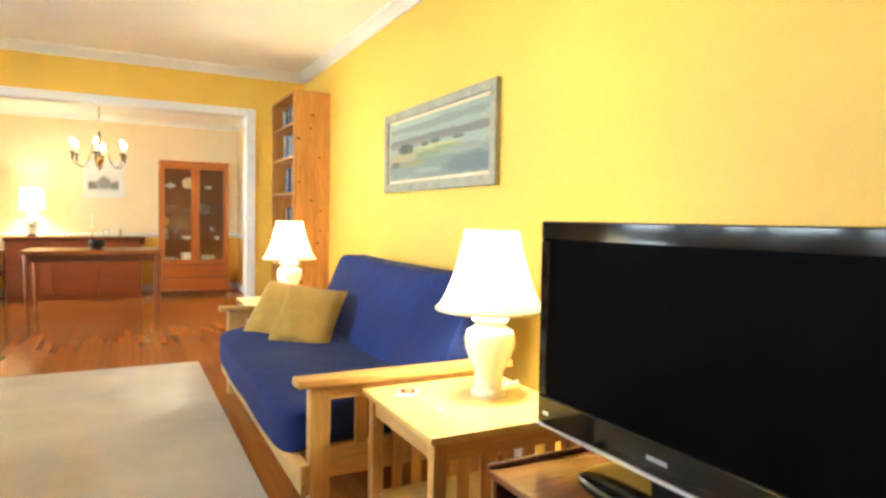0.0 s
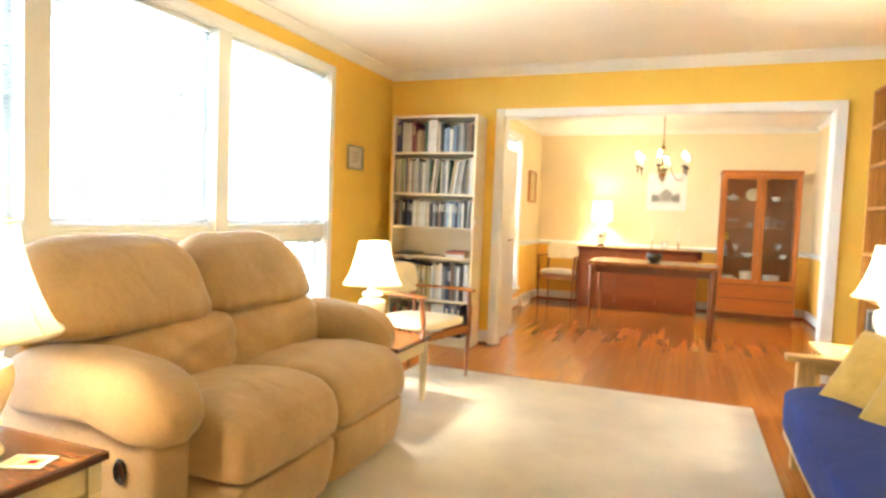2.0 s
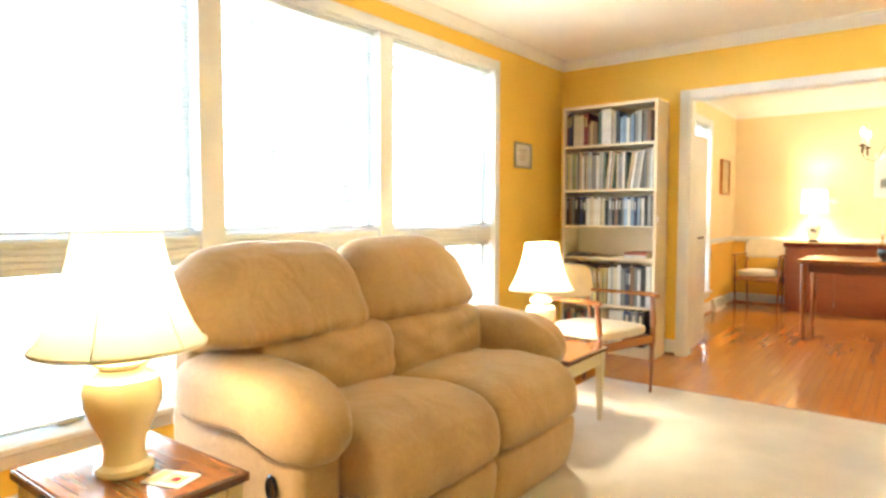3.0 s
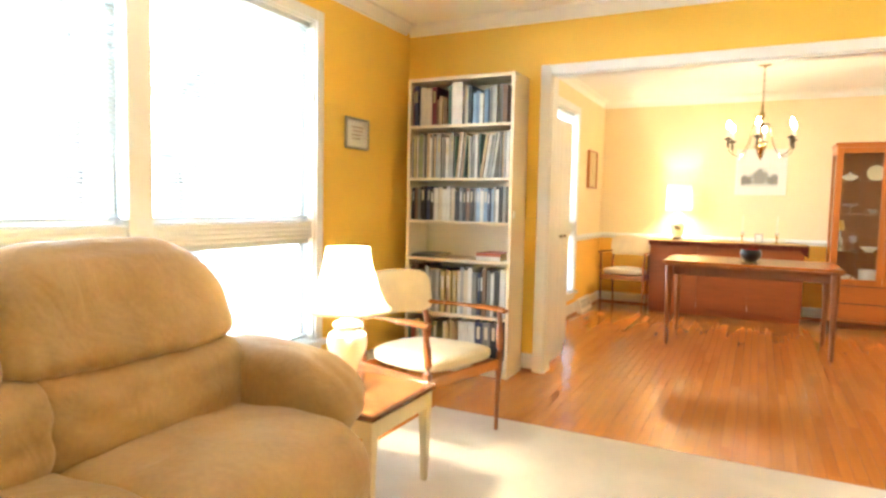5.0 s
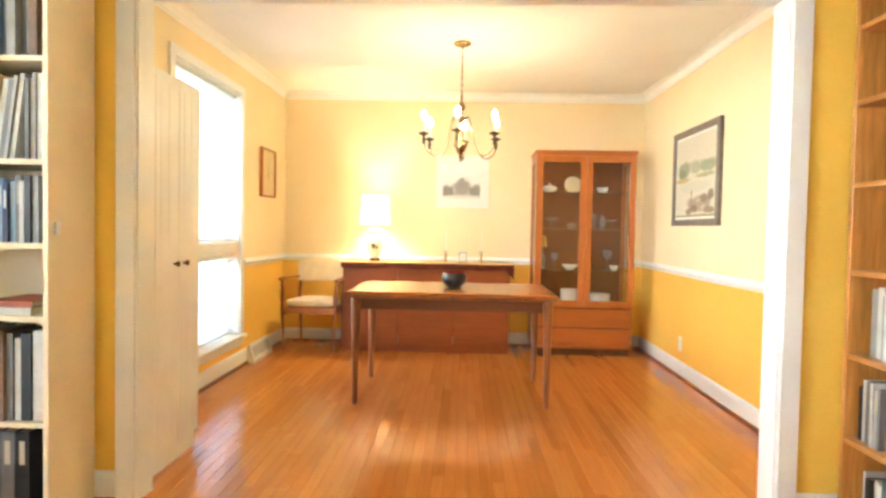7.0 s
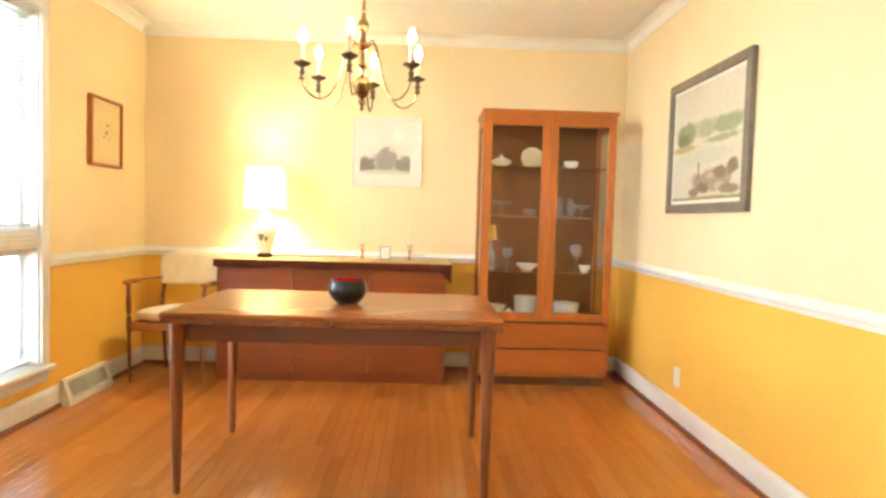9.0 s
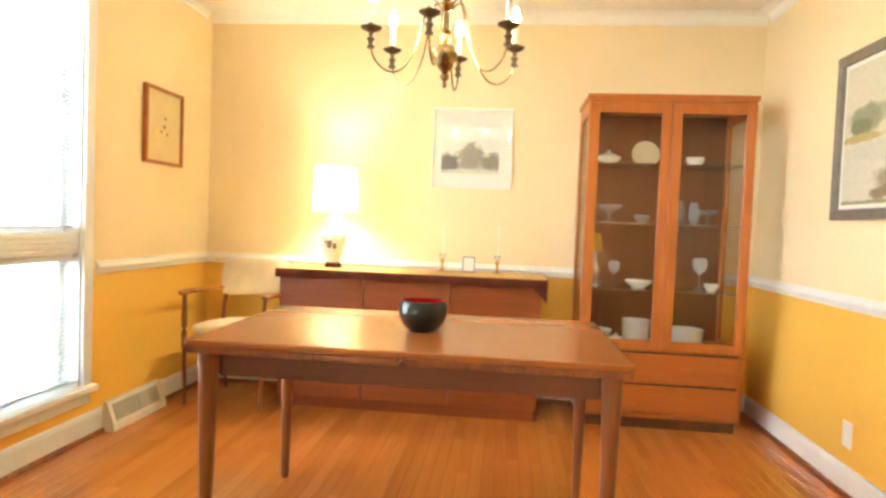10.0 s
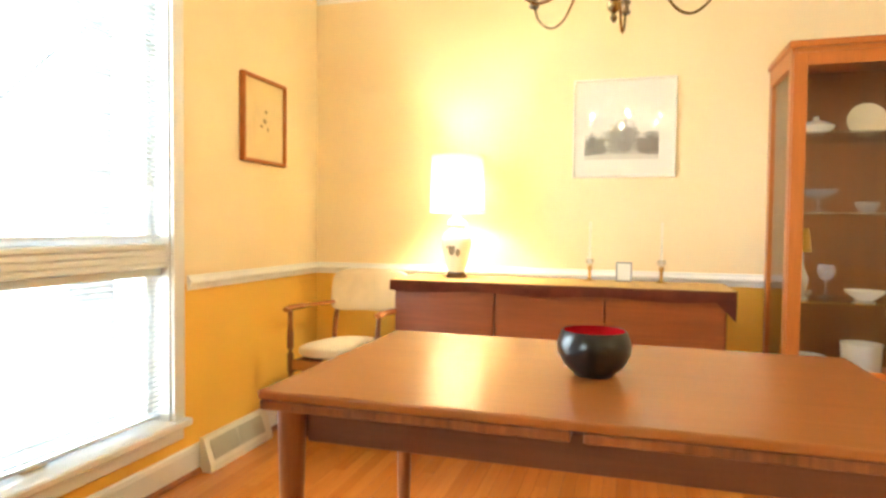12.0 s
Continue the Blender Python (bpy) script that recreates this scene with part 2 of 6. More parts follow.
M["runner_top"] = mat("gold_cloth_runner", (0.62, 0.40, 0.14), 0.8, var=0.15, scale=18, fine=220, bump=0.08)
M["pewter"] = mat("grey_wood_frame", (0.36, 0.34, 0.25), 0.5, var=0.15, scale=14, bump=0.04)
M["mat_white"] = mat("white_mount_card", (0.80, 0.78, 0.70), 0.8, var=0.02)
M["greyframe"] = mat("dark_grey_frame", (0.21, 0.175, 0.135), 0.45, var=0.15, scale=14)
M["art_sea"] = art("painted_seascape", (0.29, 0.34, 0.28), [(0.5, 0.86, 0.5, 0.07, (0.22, 0.25, 0.21)), (0.25, 0.95, 0.3, 0.05, (0.36, 0.41, 0.33)), (0.6, 0.64, 0.8, 0.065, (0.165, 0.16, 0.145)), (0.25, 0.58, 0.3, 0.04, (0.21, 0.205, 0.17)), (0.6, 0.2, 0.8, 0.24, (0.18, 0.22, 0.19)), (0.85, 0.16, 0.22, 0.12, (0.12, 0.16, 0.16)), (0.70, 0.36, 0.25, 0.05, (0.24, 0.28, 0.22)), (0.38, 0.44, 0.38, 0.055, (0.33, 0.31, 0.13)), (0.55, 0.50, 0.22, 0.03, (0.44, 0.42, 0.18)), (0.16, 0.36, 0.2, 0.05, (0.36, 0.31, 0.14)), (0.46, 0.38, 0.16, 0.05, (0.20, 0.24, 0.11)), (0.62, 0.44, 0.10, 0.04, (0.22, 0.27, 0.12)), (0.19, 0.53, 0.07, 0.09, (0.055, 0.055, 0.035)), (0.26, 0.52, 0.03, 0.07, (0.08, 0.08, 0.05)), (0.42, 0.55, 0.04, 0.04, (0.10, 0.11, 0.06)), (0.53, 0.56, 0.05, 0.035, (0.09, 0.10, 0.06)), (0.75, 0.55, 0.06, 0.03, (0.12, 0.13, 0.08)), (0.08, 0.28, 0.05, 0.06, (0.12, 0.10, 0.06)), (0.30, 0.26, 0.15, 0.05, (0.24, 0.23, 0.12)), (0.45, 0.12, 0.14, 0.05, (0.25, 0.29, 0.23))])
M["art_lake"] = art("painted_lake", (0.63, 0.59, 0.46), [(0.5, 0.62, 0.5, 0.07, (0.47, 0.45, 0.33)), (0.22, 0.60, 0.14, 0.10, (0.29, 0.30, 0.18)), (0.16, 0.55, 0.10, 0.06, (0.20, 0.22, 0.11)), (0.52, 0.60, 0.12, 0.07, (0.38, 0.38, 0.25)), (0.80, 0.60, 0.18, 0.08, (0.31, 0.33, 0.19)), (0.15, 0.47, 0.22, 0.03, (0.46, 0.36, 0.13)), (0.75, 0.50, 0.25, 0.03, (0.37, 0.35, 0.18)), (0.45, 0.37, 0.40, 0.07, (0.56, 0.55, 0.44)), (0.62, 0.16, 0.28, 0.09, (0.34, 0.27, 0.18)), (0.48, 0.10, 0.09, 0.05, (0.20, 0.14, 0.08)), (0.72, 0.22, 0.09, 0.05, (0.24, 0.17, 0.10)), (0.36, 0.07, 0.10, 0.04, (0.25, 0.18, 0.10)), (0.60, 0.20, 0.06, 0.025, (0.46, 0.37, 0.24)), (0.72, 0.11, 0.07, 0.03, (0.48, 0.40, 0.27)), (0.88, 0.25, 0.07, 0.06, (0.22, 0.17, 0.10)), (0.85, 0.08, 0.12, 0.04, (0.27, 0.21, 0.12)), (0.42, 0.25, 0.012, 0.09, (0.20, 0.15, 0.08)), (0.5, 0.0, 0.7, 0.03, (0.30, 0.26, 0.12))])
M["art_ink"] = art("ink_print", (0.76, 0.74, 0.66), [(0.5, 0.25, 0.8, 0.35, (0.50, 0.48, 0.42)), (0.52, 0.5, 0.22, 0.38, (0.30, 0.28, 0.24)), (0.1, 0.3, 0.2, 0.25, (0.22, 0.21, 0.18)), (0.9, 0.35, 0.2, 0.25, (0.25, 0.24, 0.20)), (0.5, 0.05, 0.6, 0.08, (0.62, 0.60, 0.52))])
M["paper"] = mat("cream_paper", (0.80, 0.64, 0.34), 0.85, var=0.04)
M["ink"] = mat("brown_ink", (0.38, 0.27, 0.13), 0.9)
M["blind"] = mat("white_blind_slat", (0.66, 0.69, 0.70), 0.4, var=0.02)
M["china"] = mat("white_china", (0.80, 0.78, 0.70), 0.15, var=0.03, coat=0.3)
M["bark"] = mat("tree_bark", (0.18, 0.172, 0.165), 0.95, var=0.2, scale=4, fine=20, bump=0.25, stretch=(3, 3, 0.6), dist=0.03)
M["grass"] = mat("winter_grass", (0.36, 0.36, 0.27), 0.95, var=0.3, scale=1.0, fine=20)
M["roof_out"] = mat("outer_shell", (0.45, 0.42, 0.38), 0.8)
M["daylight"] = glow("overcast_daylight", (0.92, 0.97, 1.0), 5.4)
M["vent"] = mat("cream_register_paint", (0.80, 0.75, 0.63), 0.4)
M["dark"] = mat("dark_gap", (0.02, 0.018, 0.015), 0.7)
M["plastic"] = mat("white_plastic", (0.80, 0.78, 0.72), 0.35, var=0.02)

# ---------------------------------------------------------------- mesh helpers
def part(name, bm, material, parent=None, label="", smooth=False):
    """Links a bmesh as one mesh object, under a thing or a part."""
    me = bpy.data.meshes.new(name)
    if smooth:
        for f in bm.faces:
            f.smooth = True
    bm.to_mesh(me)
    bm.free()
    for x in (material if isinstance(material, (list, tuple)) else [material]):
        me.materials.append(x)
    if smooth:
        me.set_sharp_from_angle(angle=radians(40))
    ob = new(name, me)
    if parent is not None:
        ob.parent = parent
    if label:
        tagged(ob, label)
    return ob


def thing(name, label, category, m=None, group="", kind=""):
    ob = new(name)
    ob.empty_display_size = 0.1
    if m is not None:
        ob.matrix_basis = m
    return tagged(ob, label, category, group, kind)


def box(x0, x1, y0, y1, z0, z1, r=0.0, bm=None, seg=1, m=None):
    """A box between the given planes with its edges rounded by r; added to bm where one is given."""
    b = bmesh.new()
    bmesh.ops.create_cube(b, size=1)
    for v in b.verts:
        v.co = Vector(((x0 + x1) / 2 + v.co.x * (x1 - x0), (y0 + y1) / 2 + v.co.y * (y1 - y0), (z0 + z1) / 2 + v.co.z * (z1 - z0)))
    if r > 0:
        bmesh.ops.bevel(b, geom=b.edges[:], offset=r, segments=seg, profile=0.5, affect='EDGES')
    if m is not None:
        bmesh.ops.transform(b, matrix=m, verts=b.verts)
    return merge(bm, b) if bm is not None else b


def merge(bm, b, index=None):
    me = bpy.data.meshes.new("tmp")
    if index is not None:
        for f in b.faces:
            f.material_index = index
    b.to_mesh(me)
    b.free()
    bm.from_mesh(me)
    bpy.data.meshes.remove(me)
    return bm


def lathe(profile, seg=28, bm=None, at=(0, 0, 0)):
    """A turned shape from (radius, height) pairs."""
    b = bmesh.new()
    rings = []
    for r, z in profile:
        if r <= 1e-5:
            rings.append([b.verts.new((0, 0, z))])
        else:
            rings.append([b.verts.new((r * cos(2 * pi * i / seg), r * sin(2 * pi * i / seg), z)) for i in range(seg)])
    for a, c in zip(rings, rings[1:]):
        for i in range(seg):
            j = (i + 1) % seg
            f = [a[i % len(a)], a[j % len(a)], c[j % len(c)], c[i % len(c)]]
            u = list(dict.fromkeys(f))
            if len(u) > 2:
                b.faces.new(u)
    bmesh.ops.recalc_face_normals(b, faces=b.faces)
    bmesh.ops.translate(b, vec=at, verts=b.verts)
    return merge(bm, b) if bm is not None else b


def tube(points, radius, seg=10, bm=None):
    """A round rod along points; radius is one number or one a point."""
    pts = [Vector(p) for p in points]
    rad = radius if isinstance(radius, (list, tuple)) else [radius] * len(pts)
    b = bmesh.new()
    rings = []
    for i, p in enumerate(pts):
        d = (pts[min(i + 1, len(pts) - 1)] - pts[max(i - 1, 0)]).normalized()
        u = d.cross(Vector((0, 0, 1)))
        if u.length < 1e-3:
            u = Vector((1, 0, 0))
        u.normalize()
        w = d.cross(u)
        rings.append([b.verts.new(p + rad[i] * (cos(2 * pi * k / seg) * u + sin(2 * pi * k / seg) * w)) for k in range(seg)])
    for a, c in zip(rings, rings[1:]):
        for k in range(seg):
            b.faces.new((a[k], a[(k + 1) % seg], c[(k + 1) % seg], c[k]))
    b.faces.new(rings[0][::-1])
    b.faces.new(rings[-1])
    bmesh.ops.recalc_face_normals(b, faces=b.faces)
    return merge(bm, b) if bm is not None else b


def smooth_path(ctrl, n=8):
    """A Catmull-Rom curve through the control points."""
    p = [Vector(c) for c in ctrl]
    p = [2 * p[0] - p[1]] + p + [2 * p[-1] - p[-2]]
    out = []
    for i in range(1, len(p) - 2):
        for k in range(n):
            t = k / n
            a, b, c, d = p[i - 1:i + 3]
            out.append(0.5 * ((2 * b) + (c - a) * t + (2 * a - 5 * b + 4 * c - d) * t * t + (3 * b - a - 3 * c + d) * t ** 3))
    return out + [p[-2]]


def pad(dims, power=4.0, cuts=12, puff=None, seed=0, lump=0.0, m=None, bm=None):
    """A stuffed pad: a rounded block (superellipsoid) of full size dims; puff(x, y, z) may shift its points."""
    b = bmesh.new()
    bmesh.ops.create_cube(b, size=2)
    bmesh.ops.subdivide_edges(b, edges=b.edges[:], cuts=cuts, use_grid_fill=True)
    rng = random.Random(seed)
    o = [rng.uniform(0, 6) for _ in range(6)]
    for v in b.verts:
        x, y, z = v.co
        k = (abs(x) ** power + abs(y) ** power + abs(z) ** power) ** (1 / power)
        q = v.co / k
        if lump:
            q = q * (1 + lump * (sin(5 * q.x + o[0]) * sin(4 * q.y + o[1]) + 0.6 * sin(9 * q.y + o[2]) * sin(8 * q.z + 5 * q.x + o[3])))
        q = Vector((q.x * dims[0] / 2, q.y * dims[1] / 2, q.z * dims[2] / 2))
        v.co = q if puff is None else puff(q)
    if m is not None:
        bmesh.ops.transform(b, matrix=m, verts=b.verts)
    return merge(bm, b) if bm is not None else b


def sweep(profile, y0, y1, power=12.0, n=22, puff=None, seed=0, lump=0.0, centre=None, fine=5):
    """A stuffed pad: a rounded outline of (x, z) pairs drawn along y, closing round at both ends."""
    c = [Vector((x, 0, z)) for x, z in profile]
    k = len(c)
    ring = []
    for i in range(k):
        a, b, d, e = c[i - 1], c[i], c[(i + 1) % k], c[(i + 2) % k]
        for j in range(fine):
            t = j / fine
            ring.append(0.5 * ((2 * b) + (d - a) * t + (2 * a - 5 * b + 4 * d - e) * t * t + (3 * b - a - 3 * d + e) * t ** 3))
    mid = Vector((centre[0], 0, centre[1])) if centre else sum(ring, Vector()) / len(ring)
    rng = random.Random(seed)
    o = [rng.uniform(0, 6) for _ in range(4)]
    b = bmesh.new()
    rows = []
    for i in range(n + 1):
        u = sin(pi / 2 * sin(pi / 2 * (2 * i / n - 1)))
        s = max(1 - abs(u) ** power, 1e-6) ** (1 / power)
        row = []
        for p in ring:
            q = mid + (p - mid) * s
            if lump:
                q = mid + (q - mid) * (1 + lump * (sin(7 * u + o[0]) * sin(9 * q.x + o[1]) + 0.6 * sin(13 * u + 11 * q.z + o[2])))
            q = Vector((q.x, (y0 + y1) / 2 + u * (y1 - y0) / 2, q.z))
            row.append(b.verts.new(q if puff is None else puff(q, u)))
        rows.append(row)
    for a, e in zip(rows, rows[1:]):
        for j in range(len(ring)):
            b.faces.new((a[j], a[(j + 1) % len(ring)], e[(j + 1) % len(ring)], e[j]))
    b.faces.new(rows[0])
    b.faces.new(rows[-1][::-1])
    bmesh.ops.recalc_face_normals(b, faces=b.faces)
    return b


def structure(name, bm, material, label, category, smooth=False):
    return tagged(part(name, bm, material, None, smooth=smooth), label, category, kind="structure")
# ---------------------------------------------------------------- plan
LX0, LX1 = -1.135, 3.25        # living room, west and east wall faces
LY0 = -7.6                    # its south wall
DX0, DX1 = -0.45, 3.195        # dining room
DY0, DY1 = 0.12, 3.79
CEIL, DCEIL = 2.60, 2.545   # living room and dining room ceilings
OX0, OX1, OTOP = 0.02, 2.695, 2.155   # clear opening between the rooms
T = 0.16

def wall_with_openings(x, out, y0, y1, holes, z1=CEIL):
    """A wall along y whose room face is at x and whose thickness goes to out, with holes (y0, y1, z0, z1)."""
    bm = bmesh.new()
    a, b = min(x, out), max(x, out)
    ys = y0
    for h0, h1, z0, zt in holes:
        box(a, b, ys, h0, 0, z1, bm=bm)
        box(a, b, h0, h1, 0, z0, bm=bm)
        box(a, b, h0, h1, zt, z1, bm=bm)
        ys = h1
    box(a, b, ys, y1, 0, z1, bm=bm)
    return bm

LWIN = (-4.86, -1.165, 0.33, 2.345)
DWIN = (1.31, 2.51, 0.275, 2.25)
structure("wall_west", wall_with_openings(LX0, LX0 - T, LY0, 0.12, [LWIN]), M["yellow"], "bright yellow painted wall with a wide window", "wall")
structure("wall_east", box(LX1, LX1 + T, LY0 - T, 0.06, 0, CEIL), M["yellow"], "bright yellow painted long wall", "wall")
structure("wall_south", box(LX0 - T, LX1, LY0 - T, LY0, 0, CEIL), M["yellow"], "bright yellow painted end wall", "wall")
bm = box(LX0, OX0, 0, 0.06, 0, CEIL)
box(OX1, LX1, 0, 0.06, 0, CEIL, bm=bm)
box(OX0, OX1, 0, 0.06, OTOP, CEIL, bm=bm)
structure("wall_north", bm, M["yellow"], "yellow painted wall with a wide cased opening", "wall")
# the dining side of that wall, cream above and orange below the chair rail
RAIL = 0.86
def two_tone(prefix, bms):
    up, low = bms
    structure(prefix, up, M["cream"], "cream painted dining room wall above the chair rail", "wall")
    structure(prefix, low, M["dado"], "orange-yellow painted dining room wall below the chair rail", "wall")

def split_box(x0, x1, y0, y1, bms):
    box(x0, x1, y0, y1, RAIL, CEIL, bm=bms[0])
    box(x0, x1, y0, y1, 0, RAIL, bm=bms[1])

b2 = (bmesh.new(), bmesh.new())
split_box(DX0, OX0, 0.06, 0.12, b2)
split_box(OX1, DX1, 0.06, 0.12, b2)
box(OX0, OX1, 0.06, 0.12, OTOP, CEIL, bm=b2[0])
two_tone("wall_dining_south", b2)
b2 = (bmesh.new(), bmesh.new())
split_box(DX0 - T, DX0, 0.12, DWIN[0], b2)
split_box(DX0 - T, DX0, DWIN[1], DY1, b2)
box(DX0 - T, DX0, DWIN[0], DWIN[1], DWIN[3], CEIL, bm=b2[0])
box(DX0 - T, DX0, DWIN[0], DWIN[1], 0, DWIN[2], bm=b2[1])
two_tone("wall_dining_west", b2)
b2 = (bmesh.new(), bmesh.new())
split_box(DX0 - T, LX1 + T, DY1, DY1 + T, b2)
two_tone("wall_dining_north", b2)
b2 = (bmesh.new(), bmesh.new())
split_box(DX1, LX1 + T, 0.06, DY1, b2)
two_tone("wall_dining_east", b2)

structure("ceiling", box(LX0 - T, LX1 + T, LY0 - T, 0.12, CEIL, CEIL + 0.15), M["ceiling"], "off-white painted living room ceiling", "ceiling")
structure("ceiling_dining", box(DX0 - T, LX1 + T, 0.121, DY1 + T, DCEIL, CEIL + 0.15), M["ceiling"], "warm white painted dining room ceiling", "ceiling")

def profile_run(prof, p0, p1, inward):
    """A moulding of profile (out, up) from p0 to p1; out points along inward."""
    b = bmesh.new()
    p0, p1, w = Vector(p0), Vector(p1), Vector(inward)
    ends = []
    for p in (p0, p1):
        ends.append([b.verts.new(p + w * o + Vector((0, 0, u))) for o, u in prof])
    k = len(prof)
    for i in range(k):
        b.faces.new((ends[0][i], ends[0][(i + 1) % k], ends[1][(i + 1) % k], ends[1][i]))
    b.faces.new(ends[0])
    b.faces.new(ends[1][::-1])
    bmesh.ops.recalc_face_normals(b, faces=b.faces)
    return b

CROWN = [(0, -0.085), (0.012, -0.085), (0.016, -0.07), (0.05, -0.03), (0.066, -0.02), (0.07, -0.001), (0, -0.001)]
COVE = [(0, -0.075), (0.008, -0.074), (0.012, -0.055), (0.03, -0.025), (0.058, -0.010), (0.075, -0.007), (0.076, -0.001), (0, -0.001)]
BASE = [(0, 0), (0.016, 0), (0.016, 0.105), (0.011, 0.122), (0.004, 0.13), (0, 0.13)]
SHOE = [(0.0162, 0), (0.030, 0), (0.029, 0.01), (0.022, 0.02), (0.0162, 0.022)]
CHAIR = [(0, -0.032), (0.012, -0.03), (0.016, -0.012), (0.026, 0.0), (0.026, 0.01), (0.014, 0.022), (0.010, 0.034), (0, 0.036)]

def mouldings(name, prof, z, runs, label, category, material):
    for p0, p1, w in runs:
        structure(name, profile_run(prof, (*p0, z), (*p1, z), (*w, 0)), material, label, category)

mouldings("trim", CROWN, CEIL, [((LX0, 0), (LX1, 0), (0, -1)), ((LX1, LY0), (LX1, -0.07), (-1, 0)), ((LX0, LY0), (LX0, -0.07), (1, 0)), ((LX0, LY0), (LX1, LY0), (0, 1))],
          "white painted crown moulding under the ceiling", "moulding", M["trim"])
mouldings("trim", COVE, DCEIL, [((DX0, DY1), (DX1, DY1), (0, -1)), ((DX1, DY0), (DX1, DY1 - 0.076), (-1, 0)), ((DX0, DY0), (DX0, DY1 - 0.076), (1, 0)), ((DX0 + 0.076, DY0), (DX1 - 0.076, DY0), (0, 1))],
          "white painted cove moulding under the dining ceiling", "moulding", M["ceiling"])
mouldings("trim", CHAIR, RAIL, [((DX0, DY1), (DX1, DY1), (0, -1)), ((DX1, DY0), (DX1, DY1 - 0.03), (-1, 0)), ((DX0, DWIN[1] + 0.09), (DX0, DY1 - 0.03), (1, 0)), ((DX0, 0.75), (DX0, DWIN[0] - 0.09), (1, 0))],
          "white painted chair rail on the dining wall", "chair rail", M["trim"])
base_runs = [((LX1, LY0), (LX1, -0.02), (-1, 0)), ((LX0, LY0), (LX0, -0.02), (1, 0)), ((LX0, 0), (OX0 - 0.07, 0), (0, -1)), ((OX1 + 0.07, 0), (LX1, 0), (0, -1)), ((LX0, LY0), (LX1, LY0), (0, 1)),
             ((DX0, DY1), (DX1, DY1), (0, -1)), ((DX1, DY0), (DX1, DY1 - 0.03), (-1, 0)), ((DX0, 0.75), (DX0, DY1 - 0.03), (1, 0))]
mouldings("baseboard", BASE, 0.0, base_runs, "white painted baseboard along the wall", "baseboard", M["trim"])
mouldings("trim", SHOE, 0.0, base_runs, "stained oak shoe moulding at the floor", "shoe moulding", M["teak"])

# cased opening: jambs, head, casing on the living side
bm = box(OX0 - 0.001, OX0 + 0.02, -0.004, 0.124, 0, OTOP)
box(OX1 - 0.02, OX1 + 0.001, -0.004, 0.124, 0, OTOP, bm=bm)
box(OX0 + 0.02, OX1 - 0.02, -0.004, 0.124, OTOP - 0.02, OTOP + 0.001, bm=bm)
structure("door_frame", bm, M["trim"], "white painted lining of the wide opening", "door frame")
bm = box(OX0 - 0.068, OX0 + 0.012, -0.024, -0.0042, 0, OTOP + 0.058, r=0.004)
box(OX1 - 0.012, OX1 + 0.068, -0.024, -0.0042, 0, OTOP + 0.058, r=0.004, bm=bm)
box(OX0 + 0.012, OX1 - 0.012, -0.0235, -0.0042, OTOP - 0.012, OTOP + 0.058, r=0.004, bm=bm)
structure("trim", bm, M["trim"], "white painted casing round the wide opening", "door casing")

# ---------------------------------------------------------------- windows with blinds
def blind_slat_mesh(width):
    b = bmesh.new()
    n = 4
    rows = []
    for i in range(n + 1):
        a = -0.5 + i / n
        x, z = 0.024 * a, 0.0028 * (1 - 4 * a * a)
        rows.append((b.verts.new((x, -width / 2, z)), b.verts.new((x, width / 2, z))))
    for a, c in zip(rows, rows[1:]):
        b.faces.new((a[0], a[1], c[1], c[0]))
    bmesh.ops.solidify(b, geom=b.faces[:], thickness=0.0006)
    me = bpy.data.meshes.new("slat")
    b.to_mesh(me)
    b.free()
    me.materials.append(M["blind"])
    return me


def blind(x, y0, y1, z0, z1, tilt):
    """A venetian blind hung just inside the sash: head rail, bottom rail, cords and every slat."""
    t = thing("venetian_blind", "white venetian blind hung inside the window, slats open", "blind", pose(x, (y0 + y1) / 2, z0), group="window blinds")
    w, h = y1 - y0, z1 - z0
    part("head_rail", box(-0.018, 0.018, -w / 2, w / 2, h - 0.032, h, r=0.003), M["blind"], t)
    part("bottom_rail", box(-0.012, 0.012, -w / 2, w / 2, 0.0, 0.014, r=0.003), M["blind"], t)
    for s in (-0.36, 0.36):
        part("cord", tube([(0.0135, s * w, 0.01), (0.0135, s * w, h - 0.03)], 0.0012, 5), M["blind"], t)
    me = blind_slat_mesh(w - 0.006)
    n = int((h - 0.05) / 0.021)
    rng = random.Random(int(1000 * abs(y0 + z0)))
    for i in range(n):
        s = new("slat", me)
        s.parent = t
        s.matrix_basis = pose(0, 0, 0.026 + i * (h - 0.06) / n, 0, tilt + rng.uniform(-2, 2), rng.uniform(-0.1, 0.1))
    return t


